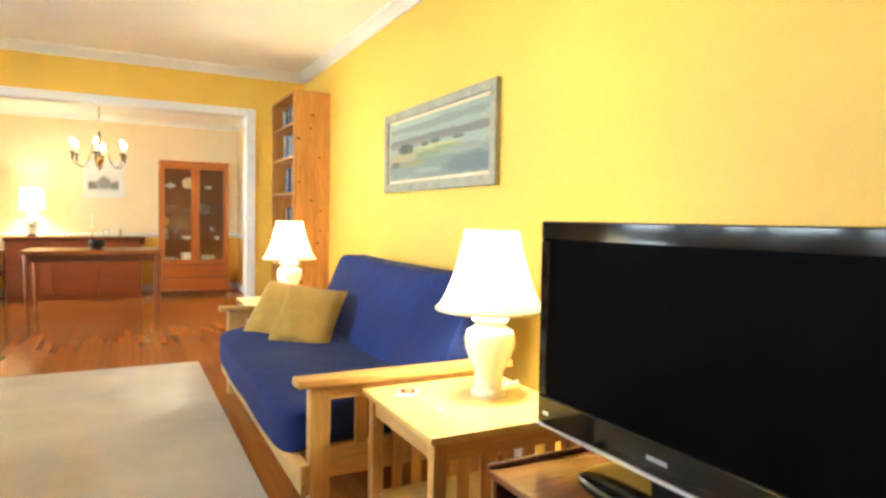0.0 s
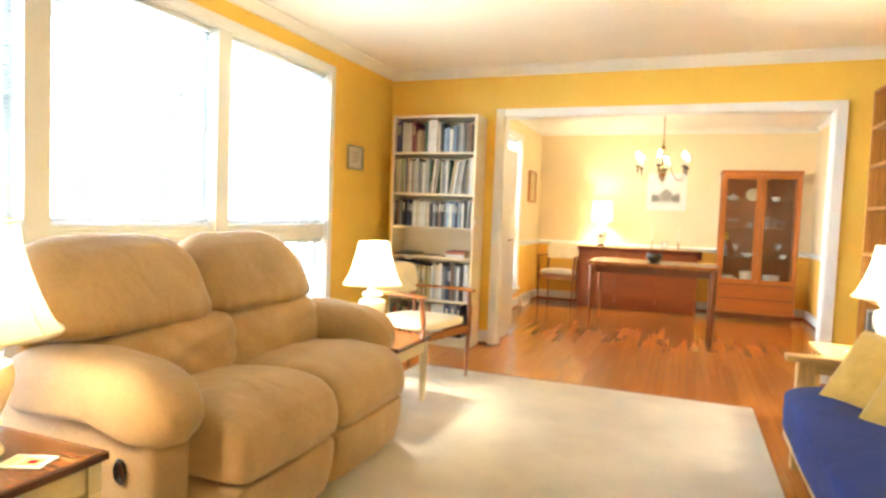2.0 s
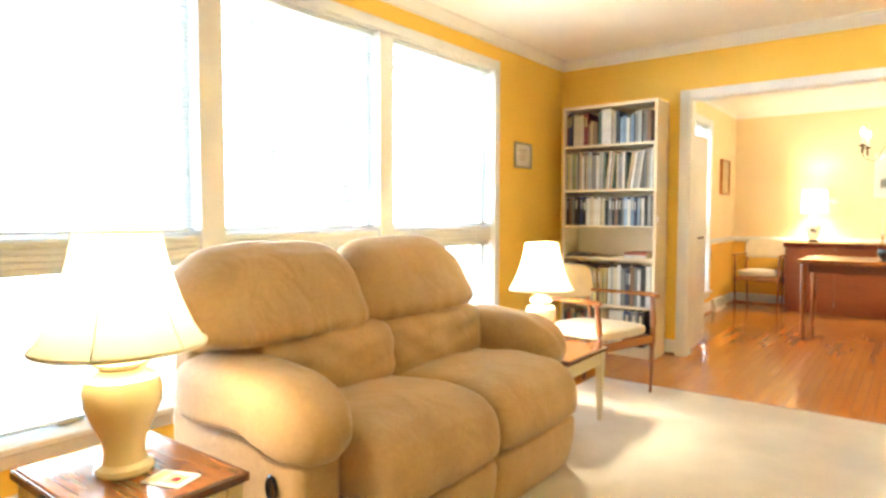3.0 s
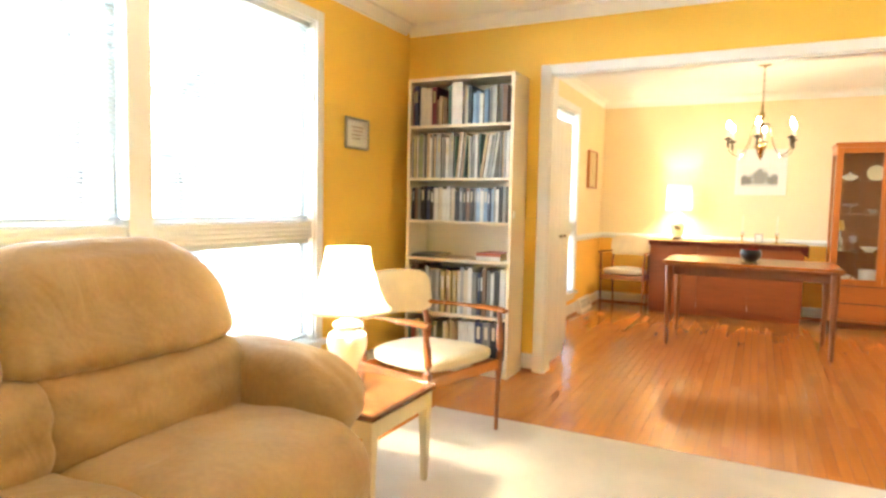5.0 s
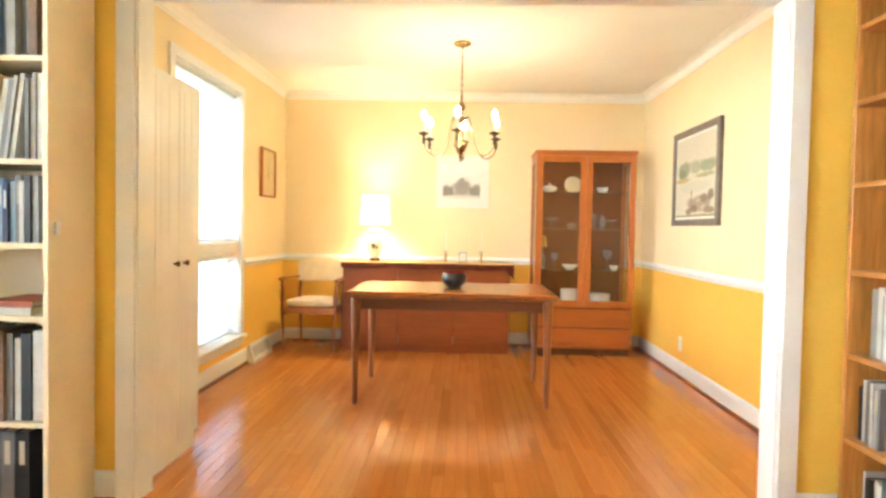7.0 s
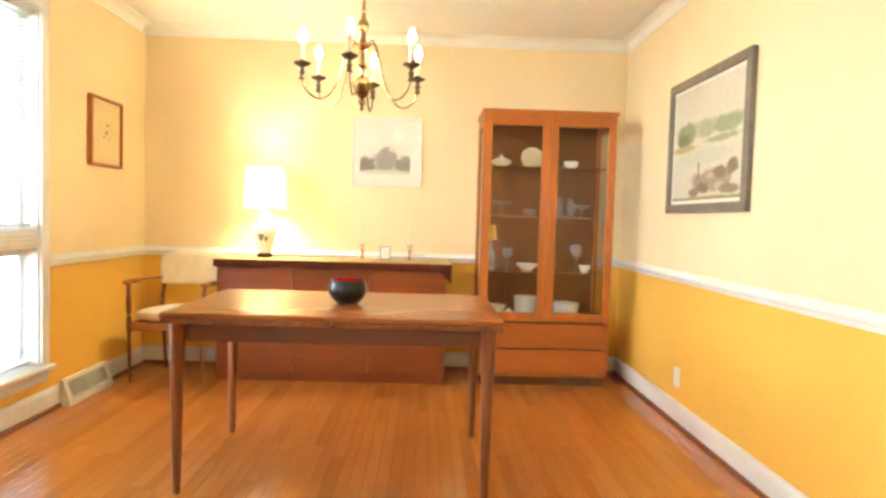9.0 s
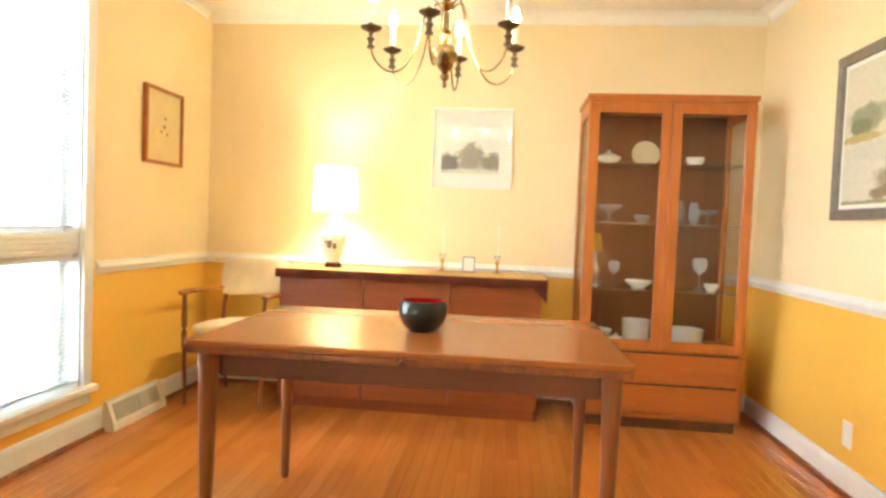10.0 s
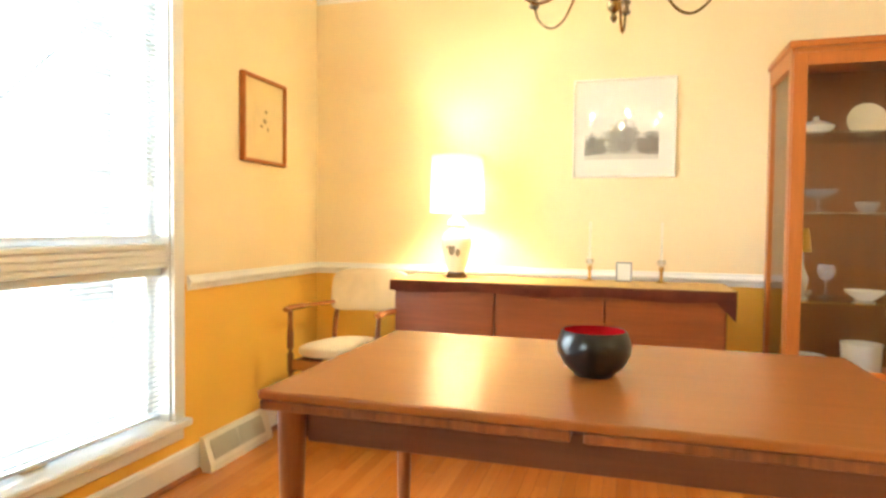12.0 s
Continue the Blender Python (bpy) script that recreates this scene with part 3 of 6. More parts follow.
def window(name, x, y0, y1, z0, z1, bays, transom, sill_out=0.06):
    """A window in a wall along y whose room face is at x: casing, mullions, transom bars, sashes, panes and a sill."""
    t = thing(name, "white painted window with upper and lower panes over a sill", "window", pose(x, 0, 0), kind="structure")
    bm = box(0.001, 0.02, y1 - 0.012, y1 + 0.055, z0 - 0.01, z1 + 0.055, r=0.003)
    box(0.001, 0.02, y0 - 0.055, y0 + 0.012, z0 - 0.01, z1 + 0.055, r=0.003, bm=bm)
    box(0.001, 0.0195, y0 + 0.012, y1 - 0.012, z1 - 0.012, z1 + 0.055, r=0.003, bm=bm)
    part("casing", bm, M["trim"], t)
    bm = box(-0.158, 0.0, y0 + 0.0005, y0 + 0.02, z0, z1)
    box(-0.158, 0.0, y1 - 0.02, y1 - 0.0005, z0, z1, bm=bm)
    box(-0.158, 0.0, y0 + 0.02, y1 - 0.02, z1 - 0.02, z1 - 0.0005, bm=bm)
    part("window_frame", bm, M["trim"], t)
    part("window_sill", box(-0.155, sill_out, y0 - 0.07, y1 + 0.07, z0 - 0.03, z0 + 0.002, r=0.006), M["trim"], t)
    part("apron", box(0.001, 0.016, y0 - 0.05, y1 + 0.05, z0 - 0.09, z0 - 0.031, r=0.003), M["trim"], t)
    tr0, tr1 = transom
    for i, (a, b) in enumerate(bays):
        if i:
            p = bays[i - 1][1]
            part("mullion", box(-0.13, 0.012, p, a, z0 + 0.002, z1 - 0.02, r=0.004), M["trim"], t)
        bb = box(-0.13, -0.016, a, b, tr0, tr1, r=0.002)
        for k in range(4):
            z = tr0 + (tr1 - tr0) * (k + 0.5) / 4
            box(-0.0158, -0.006, a, b, z - 0.0105, z + 0.0105, r=0.003, bm=bb)
        part("transom_bar", bb, M["trim"], t)
        for lo, hi in ((z0 + 0.004, tr0), (tr1, z1 - 0.02)):
            s = part("sash", box(-0.125, -0.085, a, a + 0.035, lo, hi, r=0.003), M["trim"], t)
            bb = box(-0.125, -0.085, b - 0.035, b, lo, hi, r=0.003)
            box(-0.125, -0.085, a + 0.035, b - 0.035, lo, lo + 0.035, r=0.003, bm=bb)
            box(-0.125, -0.085, a + 0.035, b - 0.035, hi - 0.035, hi, r=0.003, bm=bb)
            part("sash", bb, M["trim"], t)
            g = part("pane", box(-0.108, -0.102, a + 0.035, b - 0.035, lo + 0.035, hi - 0.035), M["glass"], t)
            g.visible_shadow = False
            blind(x - 0.045, a + 0.012, b - 0.012, lo + 0.02, hi, -9 if lo < 0.6 else -5)
        part("latch", box(-0.082, -0.055, (a + b) / 2 - 0.05, (a + b) / 2 + 0.05, z0 + 0.006, z0 + 0.03, r=0.006), M["creampaint"], t)
    return t


window("window_1", LX0, LWIN[0], LWIN[1], LWIN[2], LWIN[3], [(-4.84, -3.71), (-3.58, -2.485), (-2.36, -1.185)], (0.985, 1.095))
window("window_2", DX0, DWIN[0], DWIN[1], DWIN[2], DWIN[3], [(1.33, 2.49)], (0.935, 1.04), 0.05)

# ---------------------------------------------------------------- outside
structure("ground", box(-220, 220, -220, 220, -0.62, -0.6), M["grass"], "dull winter grass outside the house", "ground")
structure("foundation", box(LX0 - T, LX1 + T, LY0 - T, DY1 + T, -0.6, -0.06), M["roof_out"], "grey foundation under the house", "foundation")
structure("backdrop", box(-16.1, -16, -34, 30, -0.6, 13), M["daylight"], "bright hazy winter daylight beyond the trees", "backdrop")

def tree(x, y, r, h, seed):
    rng = random.Random(seed)
    t = thing("tree", "bare tall tree with a grey trunk on the lawn", "tree", pose(x, y, -0.6), group="trees outside the windows")
    top = Vector((rng.uniform(-0.4, 0.4), rng.uniform(-0.4, 0.4), h))
    pts = smooth_path([(0, 0, 0), (0.05, 0.03, h * 0.3), (top.x * 0.6, top.y * 0.5, h * 0.65), top], 5)
    part("trunk", tube(pts, [r * (1.25 - 1.0 * i / len(pts)) for i in range(len(pts))], 12), M["bark"], t, smooth=True)
    bm = bmesh.new()
    for k in range(7):
        a, z = rng.uniform(0, 2 * pi), h * rng.uniform(0.4, 0.95)
        p = Vector(pts[min(int(len(pts) * z / h), len(pts) - 1)])
        d = Vector((cos(a), sin(a), 0.9))
        ln = rng.uniform(1.0, 2.2)
        tube([p, p + d * ln * 0.5 + Vector((0, 0, 0.15)), p + d * ln], [r * 0.3, r * 0.18, 0.012], 6, bm)
    part("limbs", bm, M["bark"], t, smooth=True)

for i, (x, y, r, h) in enumerate([(-6.0, 7.4, 0.26, 9), (-6.1, 5.8, 0.12, 8), (-8.4, 4.0, 0.25, 9), (-6.3, 1.9, 0.19, 8.5), (-6.0, 0.25, 0.15, 9), (-8.0, -5.2, 0.22, 9), (-7.2, -8.0, 0.2, 9)]):
    tree(x, y, r, h, i)

# ---------------------------------------------------------------- rug
bm = box(-0.29, 2.13, -4.75, -1.09, 0.001, 0.013, r=0.005, seg=2)
tagged(part("area_rug", bm, M["rug"]), "pale beige low-pile area rug on the oak floor", "rug")
# ---------------------------------------------------------------- living room: loveseat
def loveseat():
    t = thing("loveseat", "tan microfibre reclining loveseat with puffy arms", "loveseat", pose(-0.09, -0.07, 0) @ Matrix.Diagonal((1, 1, 1.05, 1)))
    y0, y1, mid = -4.13, -2.44, -3.30
    part("base", box(-0.52, 0.30, y0 + 0.215, y1 - 0.215, 0.02, 0.25, r=0.02, seg=2), M["tan"], t, smooth=True)
    SEAT = [(-0.31, 0.27), (-0.32, 0.40), (-0.28, 0.465), (-0.05, 0.49), (0.16, 0.505), (0.32, 0.485), (0.405, 0.43), (0.43, 0.36), (0.428, 0.30), (0.40, 0.268), (0.25, 0.265), (0.0, 0.265)]
    FOOT = [(0.10, 0.05), (0.10, 0.24), (0.25, 0.258), (0.385, 0.258), (0.412, 0.235), (0.408, 0.15), (0.385, 0.06), (0.36, 0.035), (0.22, 0.035)]
    LUMBAR = [(-0.42, 0.47), (-0.45, 0.60), (-0.44, 0.71), (-0.30, 0.725), (-0.17, 0.71), (-0.115, 0.66), (-0.098, 0.56), (-0.12, 0.47), (-0.25, 0.45)]
    HEAD = [(-0.50, 0.62), (-0.53, 0.82), (-0.50, 0.98), (-0.42, 1.035), (-0.33, 1.02), (-0.245, 0.955), (-0.185, 0.85), (-0.14, 0.765), (-0.145, 0.72), (-0.20, 0.69), (-0.35, 0.66)]
    ARM = [(-0.47, 0.46), (-0.49, 0.57), (-0.44, 0.645), (-0.25, 0.675), (0.0, 0.672), (0.16, 0.645), (0.265, 0.575), (0.292, 0.495), (0.25, 0.425), (0.205, 0.425), (0.16, 0.455), (0.0, 0.46), (-0.25, 0.455)]
    for ya, yb, s in ((y0 + 0.205, mid, 1), (mid, y1 - 0.19, 2)):
        def crown(q, u):
            q.z += (0.022 * (1 - u * u) if q.z > 0.42 else 0)
            q.x += (0.012 * (1 - u * u) if q.x > 0.3 else 0)
            if q.z > 0.4 and q.x < 0.32:
                q.z += 0.004 * sin(26 * q.x + 4 * u + s) * sin(6 * u + s)
            return q
        part("seat_cushion", sweep(SEAT, ya, yb + 0.004, 12, 26, crown, s, 0.008), M["tan"], t, smooth=True)
        part("footrest", sweep(FOOT, ya + 0.008, yb - 0.004, 14, 18, crown, s + 4, 0.006), M["tan"], t, smooth=True)
        def creases(q, u, ya=ya, yb=yb, s=s):
            # long shallow folds across the lower back, strongest below the headrest
            if q.x > -0.3:
                v = (q.z - 0.47) / 0.24
                w = sin(46 * q.z + 5 * u + 2.2 * sin(3.1 * u + s)) + 0.6 * sin(83 * q.z - 7 * u + s)
                q.x += 0.0055 * w * max(0.0, 1 - abs(2 * v - 1) ** 3) * (1 - u * u * 0.5) + 0.012 * (1 - u * u)
            return q
        part("lumbar_cushion", sweep(LUMBAR, ya - 0.04, yb + 0.003, 9, 48, creases, s + 8, 0.012, fine=9), M["tan"], t, smooth=True)
        way = -1 if s == 1 else 1
        def corner(q, u, way=way):
            k = max(0.0, u * way)
            if q.z > 0.7:
                q.z -= 0.15 * k ** 4 * (q.z - 0.7) / 0.33 + 0.05 * max(0.0, -u * way) ** 8
            else:
                q.z += 0.06 * k ** 6
            q.y -= way * 0.07 * k * k * max(0.0, (0.86 - q.z) / 0.2)
            q.x -= 0.05 * k ** 4
            q.x += 0.02 * (1 - u * u) * (1 if q.x > -0.3 else 0)
            if q.x > -0.32:
                # gathers that run up from the seam under the headrest
                g = max(0.0, 1 - (q.z - 0.70) / 0.16) if q.z > 0.70 else 1.0
                q.x += 0.006 * g * (sin(31 * u + 2 * s) * sin(9 * u + s) + 0.5 * sin(57 * u))
                q.x += 0.004 * sin(18 * q.z + 6 * u + s) * sin(5 * u + 2 * s)
            return q
        ha, hb = (-4.19, -3.375) if s == 1 else (-3.395, -2.55)
        part("headrest_cushion", sweep(HEAD, ha, hb, 4.6, 64, corner, s + 12, 0.010, fine=7), M["tan"], t, smooth=True)
    part("back_panel", pad((0.16, y1 - y0 - 0.10, 0.80), 6, 10, None, 3, 0.004, pose(-0.47, (y0 + y1) / 2, 0.43)), M["tan"], t, smooth=True)
    for yc, s in ((y0 + 0.115, 1), (y1 - 0.105, 2)):
        part("side_panel", box(-0.50, 0.215, yc - 0.093, yc + 0.093, 0.015, 0.49, r=0.035, seg=3), M["tan"], t, smooth=True)
        def folds(q, u, s=s):
            # pulled folds round the front of the arm pad
            k = max(0.0, min(1.0, (q.x - 0.02) / 0.2))
            q.z += 0.003 * k * sin(9 * u + 34 * q.x + s) + 0.003 * sin(16 * q.x + 5 * u + s)
            q.x += 0.003 * k * sin(14 * u + 40 * q.z + s)
            return q
        part("arm_pad", sweep(ARM, yc - 0.14, yc + 0.14, 3.2, 40, folds, s + 20, 0.009, (-0.10, 0.515), fine=8), M["tan"], t, smooth=True)
    lv = part("recliner_lever", lathe([(0.0, 0), (0.032, 0), (0.036, 0.006), (0.03, 0.012), (0.012, 0.007), (0, 0.007)], 20), M["black"], t, "black oval recliner pull", smooth=True)
    lv.matrix_basis = pose(0.10, y0 + 0.018, 0.34, 90, 0, 0) @ Matrix.Diagonal((0.8, 1.15, 1, 1))
    hg = part("hinge_cover", lathe([(0.0, 0), (0.035, 0), (0.035, 0.02), (0.0, 0.02)], 14), M["black"], t)
    hg.matrix_basis = pose(-0.37, y0 + 0.018, 0.55, 90, 0, 0)

loveseat()

# ---------------------------------------------------------------- lamps and their tables
def lamp_light(name, m, watts, radius=0.05):
    l = new(name, bpy.data.lights.new(name, 'POINT'))
    l.data.energy, l.data.shadow_soft_size, l.data.color = watts, radius, (1.0, 0.84, 0.58)
    l.matrix_world = m
    return l

WATTS = 14.5
def bell_lamp(x, y, z, material, label, s=1.0, power=1.0, lift=0.0, group="ceramic table lamps"):
    """A ginger-jar ceramic lamp under a panelled bell shade."""
    t = thing("table_lamp", label, "lamp", pose(x, y, z, 0, 0, 17), group=group)
    pr = [(0, 0), (0.062, 0), (0.066, 0.006), (0.064, 0.016), (0.05, 0.026), (0.046, 0.05), (0.052, 0.085), (0.07, 0.125), (0.086, 0.165), (0.09, 0.2),
          (0.082, 0.228), (0.058, 0.243), (0.05, 0.25), (0.062, 0.258), (0.066, 0.268), (0.056, 0.28), (0.032, 0.288), (0.03, 0.30), (0, 0.302)]
    part("base", lathe([(r * s, h * s) for r, h in pr], 32), material, t, smooth=True)
    part("stem", lathe([(0.012 * s, 0.3 * s), (0.012 * s, 0.40 * s), (0.018 * s, 0.40 * s), (0.018 * s, 0.44 * s + lift), (0, 0.441 * s + lift)], 12), M["brass"], t, smooth=True)
    b = bmesh.new()
    seg, rows = 36, []
    for r, h in ((0.190, 0.305), (0.166, 0.345), (0.142, 0.40), (0.122, 0.46), (0.106, 0.52), (0.096, 0.575)):
        ring = []
        for i in range(seg):
            k = 1 - 0.022 * abs(sin(3 * (2 * pi * i / seg))) ** 0.6 if r > 0.1 else 1
            ring.append(b.verts.new((r * k * s * cos(2 * pi * i / seg), r * k * s * sin(2 * pi * i / seg), h * s)))
        rows.append(ring)
    for a, c in zip(rows, rows[1:]):
        for i in range(seg):
            b.faces.new((a[i], a[(i + 1) % seg], c[(i + 1) % seg], c[i]))
    sh = part("shade", b, M["shade"], t, "white bell-shaped cloth shade, lit", smooth=True)
    sh.location.z = lift
    part("trim", lathe([(0.192 * s, 0.300 * s), (0.194 * s, 0.305 * s), (0.190 * s, 0.311 * s), (0.188 * s, 0.305 * s), (0.192 * s, 0.300 * s)], 36), M["shade"], sh)
    part("trim", lathe([(0.096 * s, 0.572 * s), (0.098 * s, 0.576 * s), (0.095 * s, 0.579 * s), (0.093 * s, 0.575 * s), (0.096 * s, 0.572 * s)], 36), M["shade"], sh)
    for i in range(6):
        a = 2 * pi * i / 6
        part("seam", tube([(r * cos(a) * s, r * sin(a) * s, h * s) for r, h in ((0.191, 0.305), (0.167, 0.345), (0.143, 0.40), (0.123, 0.46), (0.107, 0.52), (0.097, 0.575))], 0.0016, 5), M["seam"], sh)
    part("bulb", lathe([(0, 0.44 * s), (0.014, 0.445 * s), (0.03, 0.475 * s), (0.03, 0.495 * s), (0.018, 0.515 * s), (0, 0.52 * s)], 14), M["shade"], t, smooth=True)
    lamp_light("lamp_bulb", pose(x, y, z + 0.455 * s + lift), WATTS * power)
    return t

bell_lamp(2.79, -4.40, 0.535, M["ceramic"], "white ceramic table lamp with a lit bell shade beside the futon", 1.04, 0.85)
bell_lamp(2.70, -1.70, 0.55, M["ceramic"], "white ceramic table lamp with a bell shade by the bookcase", 1.02, 0.9)
bell_lamp(-0.16, -2.17, 0.44, M["ceramic"], "white ceramic table lamp with a lit bell shade beside the loveseat", 0.97, 1.5, 0.03)
bell_lamp(-0.02, -4.61, 0.55, M["creamceramic"], "cream ceramic table lamp with a lit bell shade, brown-topped table", 1.05, 0.45)


def mission_table(x0, x1, y0, y1, z, label):
    """A pale wooden end table with square legs, aprons and side slats."""
    t = thing("end_table", label, "side table", pose(x0, y0, 0), group="pale wooden end tables")
    w, d = x1 - x0, y1 - y0
    part("tabletop", box(0, w, 0, d, z - 0.025, z, r=0.004, seg=2), M["birch"], t)
    for lx in (0.02, w - 0.065):
        for ly in (0.02, d - 0.065):
            part("leg", box(lx, lx + 0.045, ly, ly + 0.045, 0, z - 0.025, r=0.003), M["pine"], t)
    for ly in (0.03, d - 0.05):
        part("apron", box(0.065, w - 0.065, ly, ly + 0.02, z - 0.09, z - 0.025), M["pine_x"], t)
        part("stretcher", box(0.065, w - 0.065, ly, ly + 0.02, 0.10, 0.14), M["pine_x"], t)
        for i in range(5):
            sx = 0.11 + (w - 0.22 - 0.04) * i / 4
            part("slat", box(sx, sx + 0.04, ly + 0.004, ly + 0.016, 0.14, z - 0.09), M["pine"], t)
    for lx in (0.03, w - 0.05):
        part("apron", box(lx, lx + 0.02, 0.065, d - 0.065, z - 0.09, z - 0.025), M["pine_y"], t)
    part("shelf", box(0.05, w - 0.05, 0.05, d - 0.05, 0.14, 0.155), M["birch"], t)
    return t

mission_table(2.394, 2.98, -4.73, -4.14, 0.535, "pale birch end table with slatted sides beside the futon")
mission_table(2.36, 2.92, -2.02, -1.44, 0.55, "pale birch end table with slatted sides by the bookcase")


def painted_table(x0, x1, y0, y1, z, label):
    """A brown-topped side table with a dark moulded rim on cream painted tapered legs."""
    t = thing("side_table", label, "side table", pose((x0 + x1) / 2, (y0 + y1) / 2, 0), group="brown-topped side tables")
    w, d = (x1 - x0) / 2, (y1 - y0) / 2
    part("tabletop", box(-w + 0.012, w - 0.012, -d + 0.012, d - 0.012, z - 0.02, z, r=0.003), M["tablebrown"], t)
    bm = box(-w, w, -d, -d + 0.0118, z - 0.026, z - 0.001, r=0.004)
    box(-w, w, d - 0.0118, d, z - 0.026, z - 0.001, r=0.004, bm=bm)
    box(-w, -w + 0.0118, -d + 0.012, d - 0.012, z - 0.026, z - 0.001, r=0.004, bm=bm)
    box(w - 0.0118, w, -d + 0.012, d - 0.012, z - 0.026, z - 0.001, r=0.004, bm=bm)
    part("rim", bm, M["walnut"], t, "dark brown moulded rim")
    a = 0.03
    for s in (-1, 1):
        part("apron", box(-w + a, w - a, s * (d - a) - 0.009, s * (d - a) + 0.009, z - 0.10, z - 0.026), M["creampaint"], t)
        part("apron", box(s * (w - a) - 0.009, s * (w - a) + 0.009, -d + a, d - a, z - 0.10, z - 0.026), M["creampaint"], t)
    for sx in (-1, 1):
        for sy in (-1, 1):
            cx, cy = sx * (w - 0.035), sy * (d - 0.035)
            bm = bmesh.new()
            box(cx - 0.022, cx + 0.022, cy - 0.022, cy + 0.022, z - 0.11, z - 0.0262, r=0.002, bm=bm)
            tp = box(cx - 0.021, cx + 0.021, cy - 0.021, cy + 0.021, 0, z - 0.11, r=0.002)
            for v in tp.verts:
                if v.co.z < 0.1:
                    v.co.x, v.co.y = cx + (v.co.x - cx) * 0.55, cy + (v.co.y - cy) * 0.55
            merge(bm, tp)
            part("leg", bm, M["creampaint"], t)

painted_table(-0.38, 0.165, -2.46, -1.96, 0.44, "brown-topped side table on cream legs beside the loveseat")
painted_table(-0.25, 0.24, -4.79, -4.42, 0.55, "brown-topped side table with a dark rim by the loveseat")


def coaster(x, y, z, turn, dark):
    """A small printed card; dark: a grey card with an orange-red picture, else a white one with yellow and red."""
    t = thing("postcard", "dark grey printed card with an orange-red picture on the table" if dark else "white printed card with a yellow picture on the table", "card", pose(x, y, z + 0.0005, 0, 0, turn), group="printed cards")
    part("card", box(-0.055, 0.055, -0.04, 0.04, 0, 0.003), M["pewter"] if dark else M["mat_white"], t)
    part("picture", box(-0.012, 0.044, -0.028, 0.024, 0.003, 0.0036), M["red"] if dark else M["birch"], t)
    part("picture", box(-0.048, -0.018, -0.03, 0.03, 0.003, 0.0036), M["mat_white"] if dark else M["paper"], t)
    part("picture", box(0.006, 0.03, -0.016, 0.008, 0.0036, 0.0042), M["ochre"] if dark else M["red"], t)

coaster(2.52, -4.27, 0.535, 60, True)
coaster(0.13, -4.57, 0.55, 20, False)

# ---------------------------------------------------------------- futon with two cushions
def futon():
    t = thing("futon_sofa", "pine-framed futon sofa with a navy blue mattress", "sofa", pose(0.04, 0, 0.012))
    ya, yb = -4.11, -2.13
    for y in (ya, yb):
        part("arm_top", box(2.11, 3.02, y - 0.045, y + 0.045, 0.545, 0.575, r=0.006, seg=2), M["pine_x"], t)
        part("leg", box(2.16, 2.235, y - 0.03, y + 0.03, 0, 0.545, r=0.004), M["pine"], t)
        part("leg", box(2.90, 2.97, y - 0.03, y + 0.03, 0, 0.545, r=0.004), M["pine"], t)
        part("side_rail", box(2.235, 2.90, y - 0.018, y + 0.018, 0.20, 0.31, r=0.003), M["pine_x"], t)
        part("upper_rail", box(2.235, 2.90, y - 0.018, y + 0.018, 0.49, 0.545, r=0.003), M["pine_x"], t)
        for i in range(3):
            x = 2.34 + i * 0.20
            part("slat", box(x, x + 0.045, y - 0.012, y + 0.012, 0.31, 0.49), M["pine"], t)
    part("front_rail", box(2.125, 2.155, ya - 0.03, yb + 0.03, 0.15, 0.265, r=0.004), M["pine_y"], t)
    part("back_rail", box(2.88, 2.905, ya + 0.03, yb - 0.03, 0.17, 0.275, r=0.004), M["pine_y"], t)
    for i in range(12):
        y = ya + 0.1 + i * (yb - ya - 0.24) / 11
        part("slat", box(2.155, 2.88, y, y + 0.04, 0.247, 0.265), M["pine_x"], t)
    L, yc = yb - ya - 0.13, (ya + yb) / 2
    def seat_shape(q):
        x, y, z = q
        if x < -0.2:
            z -= 0.4 * (-0.2 - x) ** 1.4
        z += 0.006 * sin(7 * y) * sin(6 * x)
        return Vector((x, y, z))
    part("mattress_seat", pad((0.79, L, 0.185), 11, 26, seat_shape, 3, 0.006, pose(2.475, yc, 0.372)), M["navy"], t, smooth=True)
    def back_shape(q):
        x, y, z = q
        x += 0.42 * z
        x += 0.006 * sin(6 * y + 1) * sin(7 * z) - 0.02 * (1 - (2 * y / L) ** 2)
        z += 0.015 * (2 * y / L) ** 4 * (1 if z > 0 else 0)
        return Vector((x, y, z))
    part("mattress_back", pad((0.16, L, 0.58), 14, 26, back_shape, 5, 0.004, pose(2.85, yc, 0.615)), M["navy"], t, smooth=True)
    for y in (ya + 0.25, yc, yb - 0.25):
        b = box(-0.012, 0.012, -0.03, 0.03, -0.32, 0.20, r=0.003)
        o = part("back_slat", b, M["pine"], t)
        o.matrix_basis = pose(2.935, y, 0.60, 0, 22, 0)

futon()

